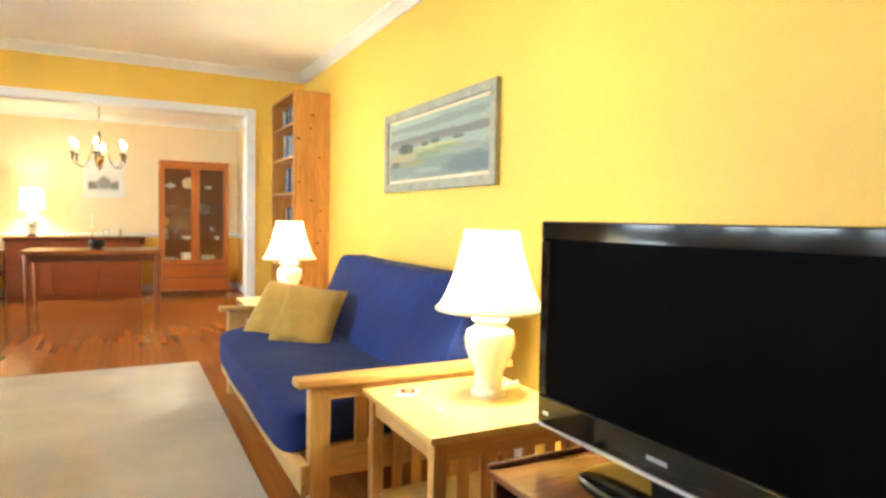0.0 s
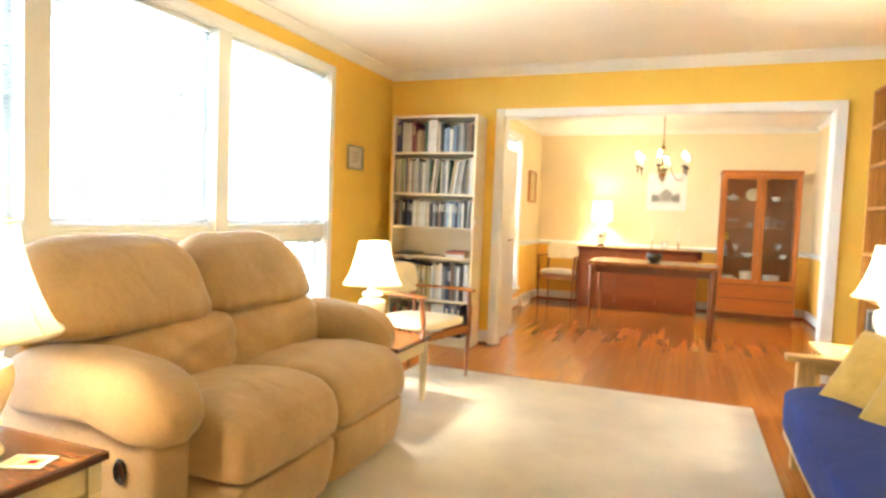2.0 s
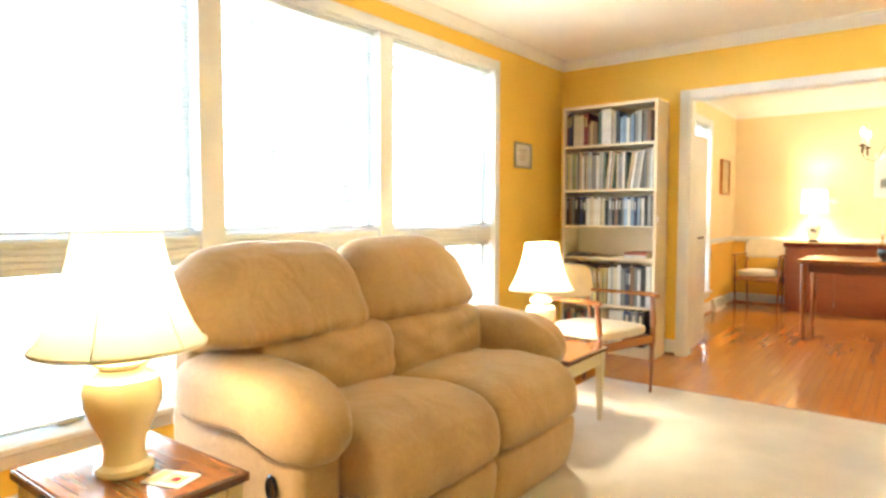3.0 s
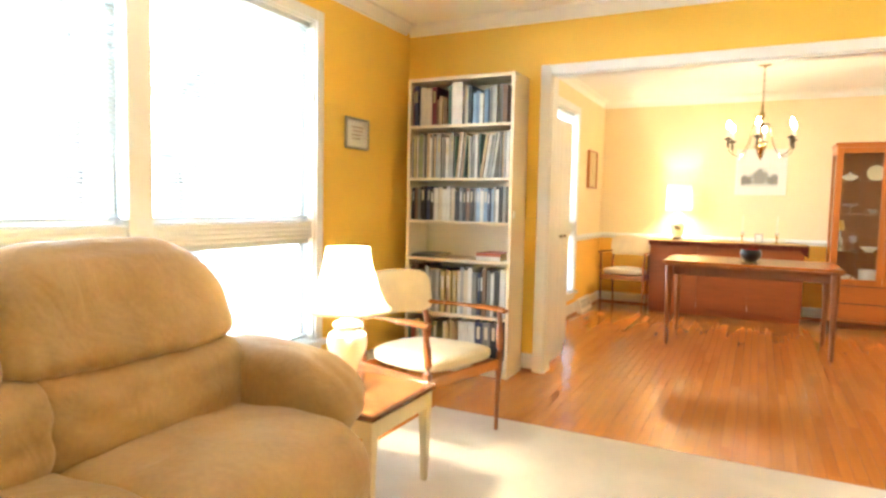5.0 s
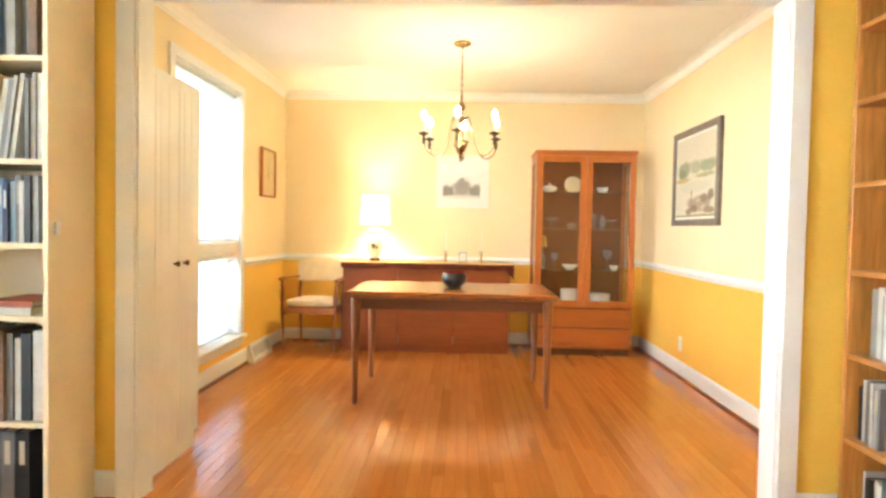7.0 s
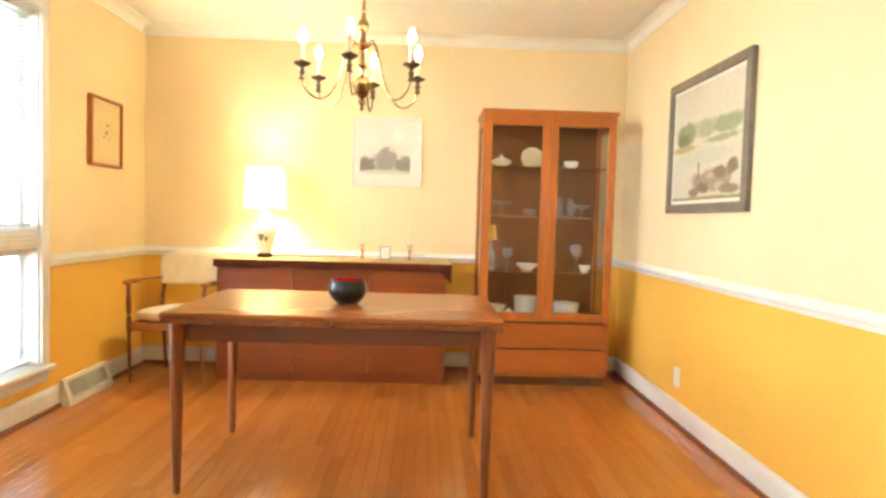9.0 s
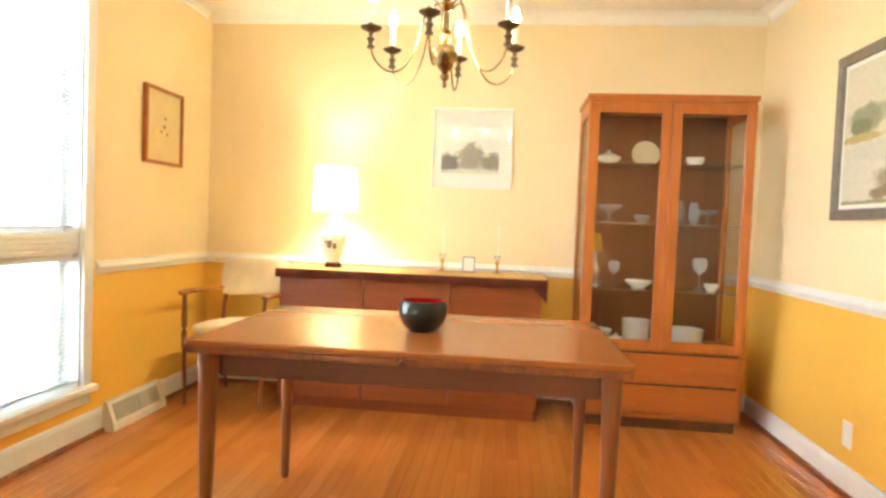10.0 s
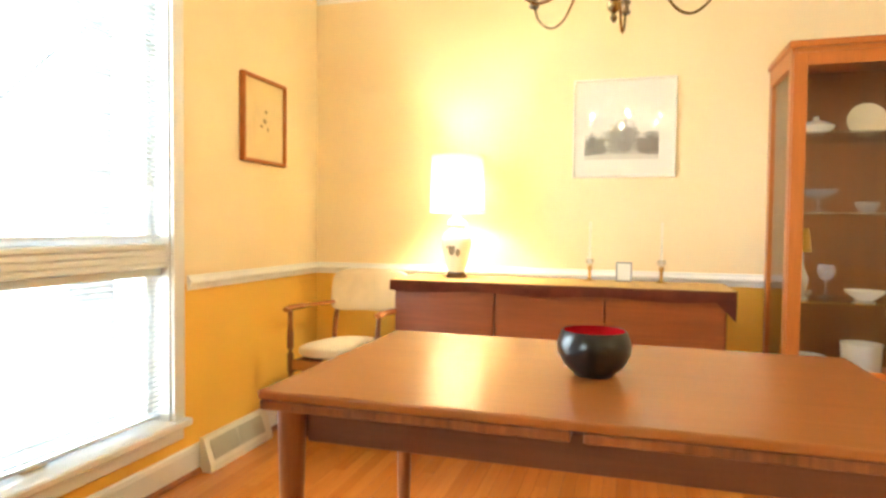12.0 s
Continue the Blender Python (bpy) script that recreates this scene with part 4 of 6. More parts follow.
def cushion(x, y, z, rx, ry, rz, label):
    t = thing("throw_pillow", label, "cushion", pose(x, y, z, rx, ry, rz), group="ochre throw pillows")
    def puff(q):
        u, v = q.x / 0.19, q.y / 0.19
        e = max(abs(u), abs(v))
        h = (max(0, 1 - u * u) * max(0, 1 - v * v)) ** 0.45
        k = 1 - 0.06 * (1 - abs(u * v)) * e
        return Vector((q.x * k, q.y * k, q.z * h * (1 + 0.05 * sin(9 * u + 4 * v))))
    b = bmesh.new()
    bmesh.ops.create_cube(b, size=2)
    bmesh.ops.subdivide_edges(b, edges=b.edges[:], cuts=15, use_grid_fill=True)
    for v in b.verts:
        v.co = puff(Vector((v.co.x * 0.19, v.co.y * 0.19, v.co.z * 0.072)))
    part("cover", b, M["ochre"], t, smooth=True)
    c = [(-0.181, -0.181, 0), (0.181, -0.181, 0), (0.181, 0.181, 0), (-0.181, 0.181, 0)]
    pts = []
    for i in range(4):
        a, d = Vector(c[i]), Vector(c[(i + 1) % 4])
        for k in range(6):
            p = a.lerp(d, k / 6)
            s = k / 6 * (1 - k / 6) * 4
            pts.append(p * (1.045 - 0.055 * s))
    part("piping", tube(pts + [pts[0]], 0.004, 6), M["ochre"], t, smooth=True)

cushion(2.54, -2.82, 0.6, 56, 4, -44, "ochre yellow cloth cushion leaning on the navy futon")
cushion(2.45, -2.53, 0.6, 55, 4, -52, "ochre yellow cloth cushion behind another on the futon")

# ---------------------------------------------------------------- television and its stand
def tv_cabinet():
    t = thing("tv_cabinet", "dark brown wooden television cabinet with a raised edge", "cabinet", pose(2.51, -5.98, 0))
    w, d, h = 0.62, 1.13, 0.48
    part("top", box(0, w, 0, d, h - 0.03, h - 0.006, r=0.004), M["tablebrown"], t)
    part("rim", box(0, w, d - 0.018, d, h - 0.006, h + 0.008, r=0.003), M["walnut"], t)
    part("side_panel", box(0.015, w - 0.01, 0.01, 0.03, 0.05, h - 0.03), M["walnut"], t)
    part("side_panel", box(0.015, w - 0.01, d - 0.03, d - 0.01, 0.05, h - 0.03), M["walnut"], t)
    part("back_panel", box(w - 0.02, w - 0.01, 0.03, d - 0.03, 0.05, h - 0.03), M["walnut"], t)
    part("shelf", box(0.02, w - 0.02, 0.03, d - 0.03, 0.23, 0.25), M["walnut"], t)
    part("bottom", box(0.015, w - 0.01, 0.03, d - 0.03, 0.05, 0.07), M["walnut"], t)
    for x in (0.02, w - 0.07):
        for y in (0.015, d - 0.065):
            part("foot", box(x, x + 0.05, y, y + 0.05, 0, 0.05, r=0.004), M["walnut"], t)

tv_cabinet()

def television():
    t = thing("television", "black flat-screen television, switched off, on a pedestal", "television", pose(2.745, -5.302, 0.475, 0, 0, 1))
    W, H, z0 = 0.515, 0.61, 0.087
    part("cabinet", box(0.002, 0.075, -W, W, z0, z0 + H, r=0.012, seg=3), M["black"], t, smooth=True)
    part("back_cover", box(0.075, 0.13, -W * 0.72, W * 0.72, z0 + 0.06, z0 + H - 0.1, r=0.02, seg=2), M["black"], t)
    bm = box(-0.010, 0.0015, -W, W, z0 + H - 0.055, z0 + H, r=0.004)
    box(-0.010, 0.0015, -W, W, z0, z0 + 0.085, r=0.004, bm=bm)
    box(-0.010, 0.0015, -W, -W + 0.04, z0 + 0.085, z0 + H - 0.055, r=0.004, bm=bm)
    box(-0.010, 0.0015, W - 0.04, W, z0 + 0.085, z0 + H - 0.055, r=0.004, bm=bm)
    part("bezel", bm, M["black"], t, "glossy black bezel")
    part("screen", box(-0.004, 0.0018, -W + 0.04, W - 0.04, z0 + 0.085, z0 + H - 0.055), M["screen"], t, "dark matt screen")
    part("lower_trim", box(-0.014, 0.01, -W, W, z0 - 0.012, z0 - 0.0005, r=0.004), M["silver"], t, "silver strip under the bezel")
    part("logo_plate", box(-0.0125, -0.0102, 0.01, 0.075, z0 + 0.035, z0 + 0.048, r=0.001), M["silver"], t)
    part("indicator", box(-0.0125, -0.0102, W - 0.055, W - 0.03, z0 + 0.03, z0 + 0.04, r=0.001), M["silver"], t)
    part("neck", box(0.02, 0.06, -0.09, 0.09, 0.02, z0 - 0.012, r=0.006), M["black"], t)
    part("pedestal", pad((0.27, 0.56, 0.04), 4, 10, None, 0, 0, pose(0.03, 0, 0.02)), M["black"], t, smooth=True)

television()

# ---------------------------------------------------------------- bookcases and books
# cover colours; cream, white and greys dimmed to hold the shelves' inner shadow
PALETTE = [("dark navy", (0.02, 0.03, 0.09)), ("maroon", (0.16, 0.02, 0.03)), ("cream", (0.58, 0.51, 0.37)), ("white", (0.66, 0.65, 0.60)), ("black", (0.015, 0.015, 0.017)),
           ("grey", (0.18, 0.18, 0.175)), ("pale grey", (0.36, 0.36, 0.34)), ("olive green", (0.22, 0.24, 0.12)), ("dark green", (0.04, 0.10, 0.07)), ("tan", (0.45, 0.32, 0.18)),
           ("slate blue", (0.16, 0.24, 0.36)), ("pale blue", (0.28, 0.40, 0.55)), ("brick red", (0.40, 0.09, 0.05)), ("brown", (0.20, 0.11, 0.06)), ("pale yellow", (0.50, 0.41, 0.18))]
COVER = [mat(n.replace(" ", "_") + "_book_cover", c, 0.5, var=0.12, scale=14, fine=60, bump=0.02) for n, c in PALETTE]
BOOKGEO = {}
def book(parent_m, w, h, d, colour, lean=0.0, label_bar=None, where="standing on a bookcase shelf", flat=False):
    """A book with covers, spine and pages; spine towards -y, standing at the origin, w thick."""
    k = (round(w, 3), round(h, 3), round(d, 3), colour, label_bar)
    name = PALETTE[colour][0]
    if k not in BOOKGEO:
        b = bmesh.new()
        c = min(0.003, w / 5)
        merge(b, box(0, c, 0, d, 0, h), 0)
        merge(b, box(w - c, w, 0, d, 0, h), 0)
        merge(b, box(c, w - c, 0, c, 0, h), 0)
        merge(b, box(c, w - c, c, d - 0.004, 0.004, h - 0.005), 1)
        if label_bar is not None:
            merge(b, box(w * 0.3, w * 0.7, -0.0006, 0.0, h * 0.58, h * 0.88), 2)
        me = bpy.data.meshes.new("book")
        b.to_mesh(me)
        b.free()
        for x in (COVER[colour], M["paper"], COVER[label_bar if label_bar is not None else 3]):
            me.materials.append(x)
        BOOKGEO[k] = me
    ob = new("book", BOOKGEO[k])
    ob.matrix_basis = parent_m @ pose(0, 0, 0, 0, lean, 0)
    tagged(ob, name + (" hardback book lying flat on a shelf" if flat else " hardback book " + where), "book", group="books on the shelves")
    return ob

def shelf_row(m, width, height, seed, hues, hmin=0.75, hmax=0.98, thin=(0.014, 0.04), depth=(0.17, 0.24), where="standing on a white bookcase shelf", leaning=()):
    """Books side by side along +x of m, until width is full; leaning gives (start, count, degrees) of a slanted run."""
    rng = random.Random(seed)
    x, last, left, lean = 0.004, None, 0, 0.0
    runs = list(leaning)
    while True:
        w = round(rng.uniform(*thin) * rng.choice([0.7, 1, 1, 1.25]), 3)
        if runs and x >= runs[0][0]:
            left, lean = runs[0][1], runs[0][2]
            runs.pop(0)
        a = lean if left else 0.0
        step = w / cos(radians(a))
        h = round(height * rng.uniform(hmin, hmax), 2)
        if x + step + h * sin(radians(a)) > width - 0.004:
            break
        c = rng.choice([q for q in hues if q != last] or hues)
        last = c
        d = round(rng.uniform(*depth), 2)
        bar = rng.choice([None, None, None, 2, 6, 14]) if w > 0.02 else None
        book(m @ pose(x, rng.uniform(0.006, 0.035), w * sin(radians(a))), w, h, d, c, a, bar if bar != c else None, where)
        x += step + rng.uniform(0.0, 0.0018)
        if left:
            left -= 1
            if not left:
                x += 0.9 * height * sin(radians(lean)) + 0.004

def white_bookcase():
    x0, x1, y0, y1, H = -0.965, -0.135, -0.31, -0.02, 2.125
    t = thing("bookcase", "off-white laminate bookcase full of books against the wall", "bookcase", pose(x0, y0, 0))
    w, d = x1 - x0, y1 - y0
    part("side_panel", box(0, 0.022, 0, d, 0, H, r=0.0015), M["whitelam"], t)
    part("side_panel", box(w - 0.022, w, 0, d, 0, H, r=0.0015), M["whitelam"], t)
    part("back_panel", box(0.022, w - 0.022, d - 0.008, d - 0.002, 0.02, H - 0.02), M["whitelam"], t)
    part("top", box(0.022, w - 0.022, 0.001, d - 0.008, H - 0.024, H - 0.001), M["whitelam"], t)
    part("plinth", box(0.022, w - 0.022, 0.02, 0.035, 0, 0.075), M["whitelam"], t)
    tops = [0.085, 0.425, 0.825, 1.098, 1.408, 1.787]
    for z in tops:
        part("shelf", box(0.0222, w - 0.0222, 0.003, d - 0.0082, z - 0.02, z, r=0.001), M["whitelam"], t)
    part("bracket", box(w + 0.0005, w + 0.012, 0.03, 0.06, 1.13, 1.18, r=0.003), M["plastic"], t)
    inner = w - 0.046
    O = pose(x0 + 0.023, y0, 0)
    # top row: large volumes
    x = 0.003
    for c, w2, h2 in zip((1, 0, 2, 2, 1, 13, 9, 13, 8, 3, 2, 4, 11, 10, 3, 10, 5, 6, 5, 13), (20, 30, 45, 52, 38, 25, 24, 28, 42, 80, 30, 28, 30, 32, 26, 30, 34, 30, 34, 32), (27, 28, 27, 26, 27, 18, 20, 19, 27, 285, 265, 26, 21, 22, 20, 23, 245, 25, 26, 25)):
        h2 = h2 / 100 if h2 < 100 else h2 / 1000
        book(O @ pose(x, 0.01 + 0.03 * (c % 3) / 2, tops[5] + 0.0003), w2 / 950, h2 * 1.03, 0.22, c, 0.0, 14 if c in (1, 0) else None, "standing on a white bookcase shelf")
        x += w2 / 950 + 0.001
    shelf_row(O @ pose(0, 0, tops[4] + 0.0003), inner, 0.335, 12, [5, 6, 7, 2, 8, 6, 3, 9, 11, 6, 14], 0.86, 0.97, (0.008, 0.026), leaning=((0.36, 4, 5.0), (0.55, 5, 8.0)))
    # dark, white, dark and blue runs of spines
    def runs(z, height, seed, groups):
        rng = random.Random(seed)
        x = 0.004
        for hues, count, lo, hi in groups:
            for k in range(count):
                w2 = round(rng.uniform(lo, hi), 3)
                if x + w2 > inner - 0.003:
                    return
                c = hues[k % len(hues)]
                book(O @ pose(x, rng.uniform(0.006, 0.035), z + 0.0003), w2, round(height * rng.uniform(0.86, 1.0), 2), round(rng.uniform(0.17, 0.23), 2), c, 0.0, rng.choice([None, 6, 2, 3]) if c not in (2, 3, 6) else None, "standing on a white bookcase shelf")
                x += w2 + rng.uniform(0.0, 0.0015)
    runs(tops[3], 0.255, 13, [((4, 13, 5, 4, 0), 6, 0.022, 0.038), ((3, 2, 3), 5, 0.024, 0.042), ((4, 5, 4, 13), 6, 0.020, 0.036), ((11, 3, 10, 0), 5, 0.018, 0.032), ((5, 3, 4, 6), 9, 0.018, 0.034)])
    runs(tops[1], 0.345, 14, [((4, 1, 13, 5), 5, 0.018, 0.03), ((5, 6, 9, 5), 6, 0.014, 0.028), ((7, 14, 13, 9, 14), 7, 0.012, 0.026), ((3, 6, 2), 4, 0.020, 0.034), ((5, 0, 4, 13), 5, 0.020, 0.036), ((3, 4, 3, 4, 5), 9, 0.022, 0.04)])
    # bottom row: slim books, magazine files and three binders
    z = tops[0] + 0.0003
    shelf_row(O @ pose(0, 0, z), 0.27, 0.28, 15, [8, 4, 9, 12, 14, 7], 0.8, 0.98, (0.014, 0.03))
    shelf_row(O @ pose(0.28, 0, z), 0.13, 0.29, 16, [2, 14, 9], 0.9, 1.0, (0.02, 0.035))
    x = 0.415
    for c, w2 in ((3, 0.075), (3, 0.05), (0, 0.058), (5, 0.055), (4, 0.052)):
        book(O @ pose(x, 0.02, z), w2, 0.30 if c != 3 else 0.29, 0.24, c, 0.0, 2 if c in (0, 5, 4) else None, "like a binder on a bookcase shelf")
        x += w2 + 0.003
    # nearly empty shelf
    zz = tops[2] + 0.0003
    for k, (bx, bw, bd, c, th) in enumerate([(0.01, 0.20, 0.28, 4, 0.012), (0.03, 0.19, 0.25, 5, 0.010)]):
        book(O @ pose(bx, 0.02, zz + k * 0.0125, 0, -90, 0) @ pose(0, 0, -bw - 0.0, 0, 0, 0), th, bw, bd, c, 0, None, flat=True)
    book(O @ pose(0.24, 0.03, zz, 0, -90, 0) @ pose(0, 0, -0.17, 0, 0, 0), 0.006, 0.17, 0.22, 9, 0, None, flat=True)
    for k, (bw, c, th) in enumerate([(0.185, 3, 0.030), (0.19, 12, 0.022)]):
        book(O @ pose(0.545, 0.015, zz + k * 0.0305, 0, -90, 0) @ pose(0, 0, -bw, 0, 0, 0), th, bw, 0.25, c, 0, None, flat=True)

white_bookcase()

def pine_bookcase():
    x0, x1, y0, y1, H = 2.92, 3.245, -0.903, -0.03, 2.27
    t = thing("bookcase", "tall orange knotty pine bookcase with half-full shelves", "bookcase", pose(x0, y0, 0))
    w, d = x1 - x0, y1 - y0
    ends = []
    for a, b in ((0, 0.022), (d - 0.022, d)):
        ends.append(part("side_panel", box(0, w, a, b, 0, H, r=0.002), M["knotty"], t))
    rng = random.Random(4)
    for i in range(17):
        k = part("knot", lathe([(0, 0), (rng.uniform(0.006, 0.013), 0.0), (0.004, 0.0006), (0, 0.0006)], 10), M["knot"], ends[0])
        k.matrix_basis = pose(rng.choice([0.06, 0.16, 0.23]) + rng.uniform(-0.02, 0.02), -0.0002, 0.08 + i * 0.125 + rng.uniform(-0.03, 0.03), 90, 0, 0) @ Matrix.Diagonal((1.5, 0.8, 1, 1))
    part("back_panel", box(w - 0.012, w - 0.002, 0.022, d - 0.022, 0.02, H - 0.02), M["knotty_y"], t)
    part("top", box(0.001, w - 0.012, 0.022, d - 0.022, H - 0.024, H - 0.001), M["knotty_y"], t)
    part("plinth", box(0.015, 0.03, 0.022, d - 0.022, 0, 0.07), M["knotty_y"], t)
    tops = [0.09, 0.385, 0.72, 1.05, 1.39, 1.71, 2.0]
    for z in tops:
        part("shelf", box(0.003, w - 0.0122, 0.0222, d - 0.0222, z - 0.022, z, r=0.001), M["knotty_y"], t)
    O = pose(x0 + 0.02, y1 - 0.024, 0, 0, 0, -90)
    wh = "standing on a pine bookcase shelf"
    inner = d - 0.05
    for i, h, seed, hues, start, room in ((0, 0.20, 31, [8, 3, 2, 4], 0.08, inner - 0.08), (1, 0.25, 32, [13, 5, 4, 6, 3, 4], 0.02, inner - 0.02), (2, 0.27, 33, [3, 3, 6, 3], 0.055, 0.5),
                                          (3, 0.22, 35, [2, 5, 13, 4], 0.40, inner - 0.40), (4, 0.24, 36, [4, 10, 5, 0], 0.42, inner - 0.42), (5, 0.22, 37, [5, 10, 4, 0, 3], 0.30, inner - 0.30), (6, 0.18, 38, [0, 4, 10, 5], 0.26, inner - 0.26)):
        shelf_row(O @ pose(start, 0, tops[i] + 0.0003), room, h, seed, hues, 0.8, 1.0, (0.018, 0.045), (0.15, 0.21), wh)

pine_bookcase()

# ---------------------------------------------------------------- pictures
def framed(name, label, category, m, w, h, frame_m, bar, art_m, mount, depth=0.025, mount_m=None):
    """A framed picture that hangs with its back at the origin and faces +z of m; w along x, h along y."""
    t = thing(name, label, category, m)
    bm = box(-w / 2, w / 2, h / 2 - bar, h / 2, 0, depth, r=0.003)
    box(-w / 2, w / 2, -h / 2, -h / 2 + bar, 0, depth, r=0.003, bm=bm)
    box(-w / 2, -w / 2 + bar, -h / 2 + bar, h / 2 - bar, 0, depth, r=0.003, bm=bm)
    box(w / 2 - bar, w / 2, -h / 2 + bar, h / 2 - bar, 0, depth, r=0.003, bm=bm)
    part("frame", bm, frame_m, t)
    iw, ih = w - 2 * bar, h - 2 * bar
    part("mount", box(-iw / 2, iw / 2, -ih / 2, ih / 2, 0.002, depth * 0.45), mount_m or M["mat_white"], t)
    a = bmesh.new()
    mx0, mx1, my0, my1 = mount
    # the picture is modelled upright so that its bands follow its own height
    box(-iw / 2 + mx0, iw / 2 - mx1, -0.0008, 0.0008, -ih / 2 + my0, ih / 2 - my1, bm=a)
    p = part("picture", a, art_m, t)
    p.matrix_basis = pose(0, 0, depth * 0.45 + 0.001, -90, 0, 0)
    return t

def hang(x, y, z, way):
    """The pose of a picture on a wall that faces way ('+x', '-x' or '-y')."""
    return pose(x, y, z) @ {"+x": pose(0, 0, 0, 90, 0, 90), "-x": pose(0, 0, 0, 90, 0, -90), "-y": pose(0, 0, 0, 90, 0, 0)}[way]

framed("landscape_painting", "wide painted coastal landscape in a grey wooden frame", "painting", hang(LX1 - 0.002, -2.994, 1.61, "-x"), 1.448, 0.525, M["pewter"], 0.055, M["art_sea"], (0.02, 0.02, 0.02, 0.02), 0.03, M["creampaint"])
framed("lake_painting", "painted lake scene in a dark grey frame", "painting", hang(DX1 - 0.002, 2.343, 1.623, "-x"), 0.96, 0.767, M["greyframe"], 0.05, M["art_lake"], (0.02, 0.02, 0.02, 0.02), 0.03)
framed("ink_print", "black and white mountain print with a wide white mount", "picture", hang(1.373, DY1 - 0.002, 1.658, "-y"), 0.53, 0.527, M["mat_white"], 0.012, M["art_ink"], (0.05, 0.075, 0.085, 0.195), 0.02)
ink = bpy.data.objects["ink_print"]
small = framed("bird_drawing", "small cream drawing in a thin brown wooden frame", "picture", hang(DX0 + 0.002, 3.183, 1.663, "+x"), 0.40, 0.444, M["cabinet"], 0.018, M["paper"], (0.09, 0.09, 0.07, 0.07), 0.03, M["paper"])
for i, (px, py, pw, ph) in enumerate([(0.01, 0.05, 0.03, 0.02), (0.0, 0.0, 0.035, 0.028), (-0.03, -0.03, 0.03, 0.018), (0.03, -0.04, 0.02, 0.025)]):
    part("sketch", pad((pw, ph, 0.001), 2, 4, None, 0, 0, pose(px, py, 0.0175)), M["ink"], small)
cert = framed("framed_certificate", "small framed printed certificate on the yellow wall", "certificate", hang(LX0 + 0.002, -0.73, 1.69, "+x"), 0.277, 0.213, M["pewter"], 0.016, M["mat_white"], (0.03, 0.03, 0.03, 0.03), 0.018)
for i in range(4):
    part("text_line", box(-0.07 + 0.01 * (i % 2), 0.07 - 0.012 * i, 0.04 - i * 0.026, 0.048 - i * 0.026, 0.0096, 0.0104), M["ink"], cert)

for o, w, h, z in ((ink, 0.506, 0.503, 0.0135), (small, 0.364, 0.408, 0.021), (cert, 0.245, 0.181, 0.0135)):
    part("pane", box(-w / 2, w / 2, -h / 2, h / 2, z, z + 0.002), M["glass"], o).visible_shadow = False

# ---------------------------------------------------------------- armchairs
def armchair(m, label):
    """A Danish open armchair: front at -y, curved padded back, padded seat, bowed arms."""
    t = thing("armchair", label, "chair", m, group="teak armchairs")
    for s in (-1, 1):
        part("front_leg", tube(smooth_path([(s * 0.275, -0.25, 0), (s * 0.285, -0.25, 0.30), (s * 0.285, -0.255, 0.46), (s * 0.295, -0.24, 0.655)], 5), [0.011] * 3 + [0.014] * 3 + [0.019] * 4 + [0.02] * 3 + [0.015] * 3, 10), M["teak"], t, smooth=True)
        part("rear_leg", tube(smooth_path([(s * 0.235, 0.27, 0), (s * 0.245, 0.235, 0.36), (s * 0.25, 0.245, 0.55), (s * 0.225, 0.315, 0.80)], 5), [0.012] * 4 + [0.017] * 8 + [0.012] * 4, 10), M["teak"], t, smooth=True)
        arm = tube(smooth_path([(s * 0.30, -0.275, 0.652), (s * 0.31, -0.20, 0.664), (s * 0.31, 0.0, 0.655), (s * 0.285, 0.18, 0.65), (s * 0.248, 0.262, 0.655)], 6), [0.024] * 3 + [0.030] * 8 + [0.022] * 14, 10)
        for v in arm.verts:
            v.co.z = 0.657 + (v.co.z - 0.657) * 0.5
        part("armrest", arm, M["teak_x"], t, smooth=True)
        part("side_rail", box(s * 0.27 - 0.012, s * 0.27 + 0.012, -0.25, 0.24, 0.335, 0.395, r=0.006), M["teak"], t)
    part("front_rail", box(-0.275, 0.275, -0.262, -0.238, 0.345, 0.40, r=0.006), M["teak_x"], t)
    part("rear_rail", box(-0.24, 0.24, 0.225, 0.249, 0.335, 0.39, r=0.006), M["teak_x"], t)
    def seat(q):
        x, y, z = q
        return Vector((x * (1 + 0.10 * (-y) / 0.26), y, z + 0.02 * (-y) + (0.012 if z > 0 else 0) * (1 - (x / 0.28) ** 2)))
    part("seat", pad((0.54, 0.53, 0.075), 3.4, 12, seat, 2, 0.0, pose(0, -0.012, 0.435)), M["upholstery"], t, "cream wool seat pad", smooth=True)
    def back(q):
        x, y, z = q
        return Vector((x, y + 0.55 * (0.27 ** 2 - x * x) - 0.02 + 0.22 * z, z - 0.25 * x * x * (1 if z < 0 else 0.5)))
    part("backrest", pad((0.56, 0.05, 0.235), 5, 12, back, 3, 0.0, pose(0, 0.275, 0.73)), M["upholstery"], t, "cream wool curved backrest", smooth=True)
    return t

armchair(pose(-0.135, -1.475, 0, 0, 0, 76), "teak armchair with cream upholstery beside the white bookcase")
armchair(pose(-0.03, 3.41, 0, 0, 0, -3) @ Matrix.Diagonal((0.88, 0.85, 1.03, 1)), "teak armchair with cream upholstery in the dining room corner")
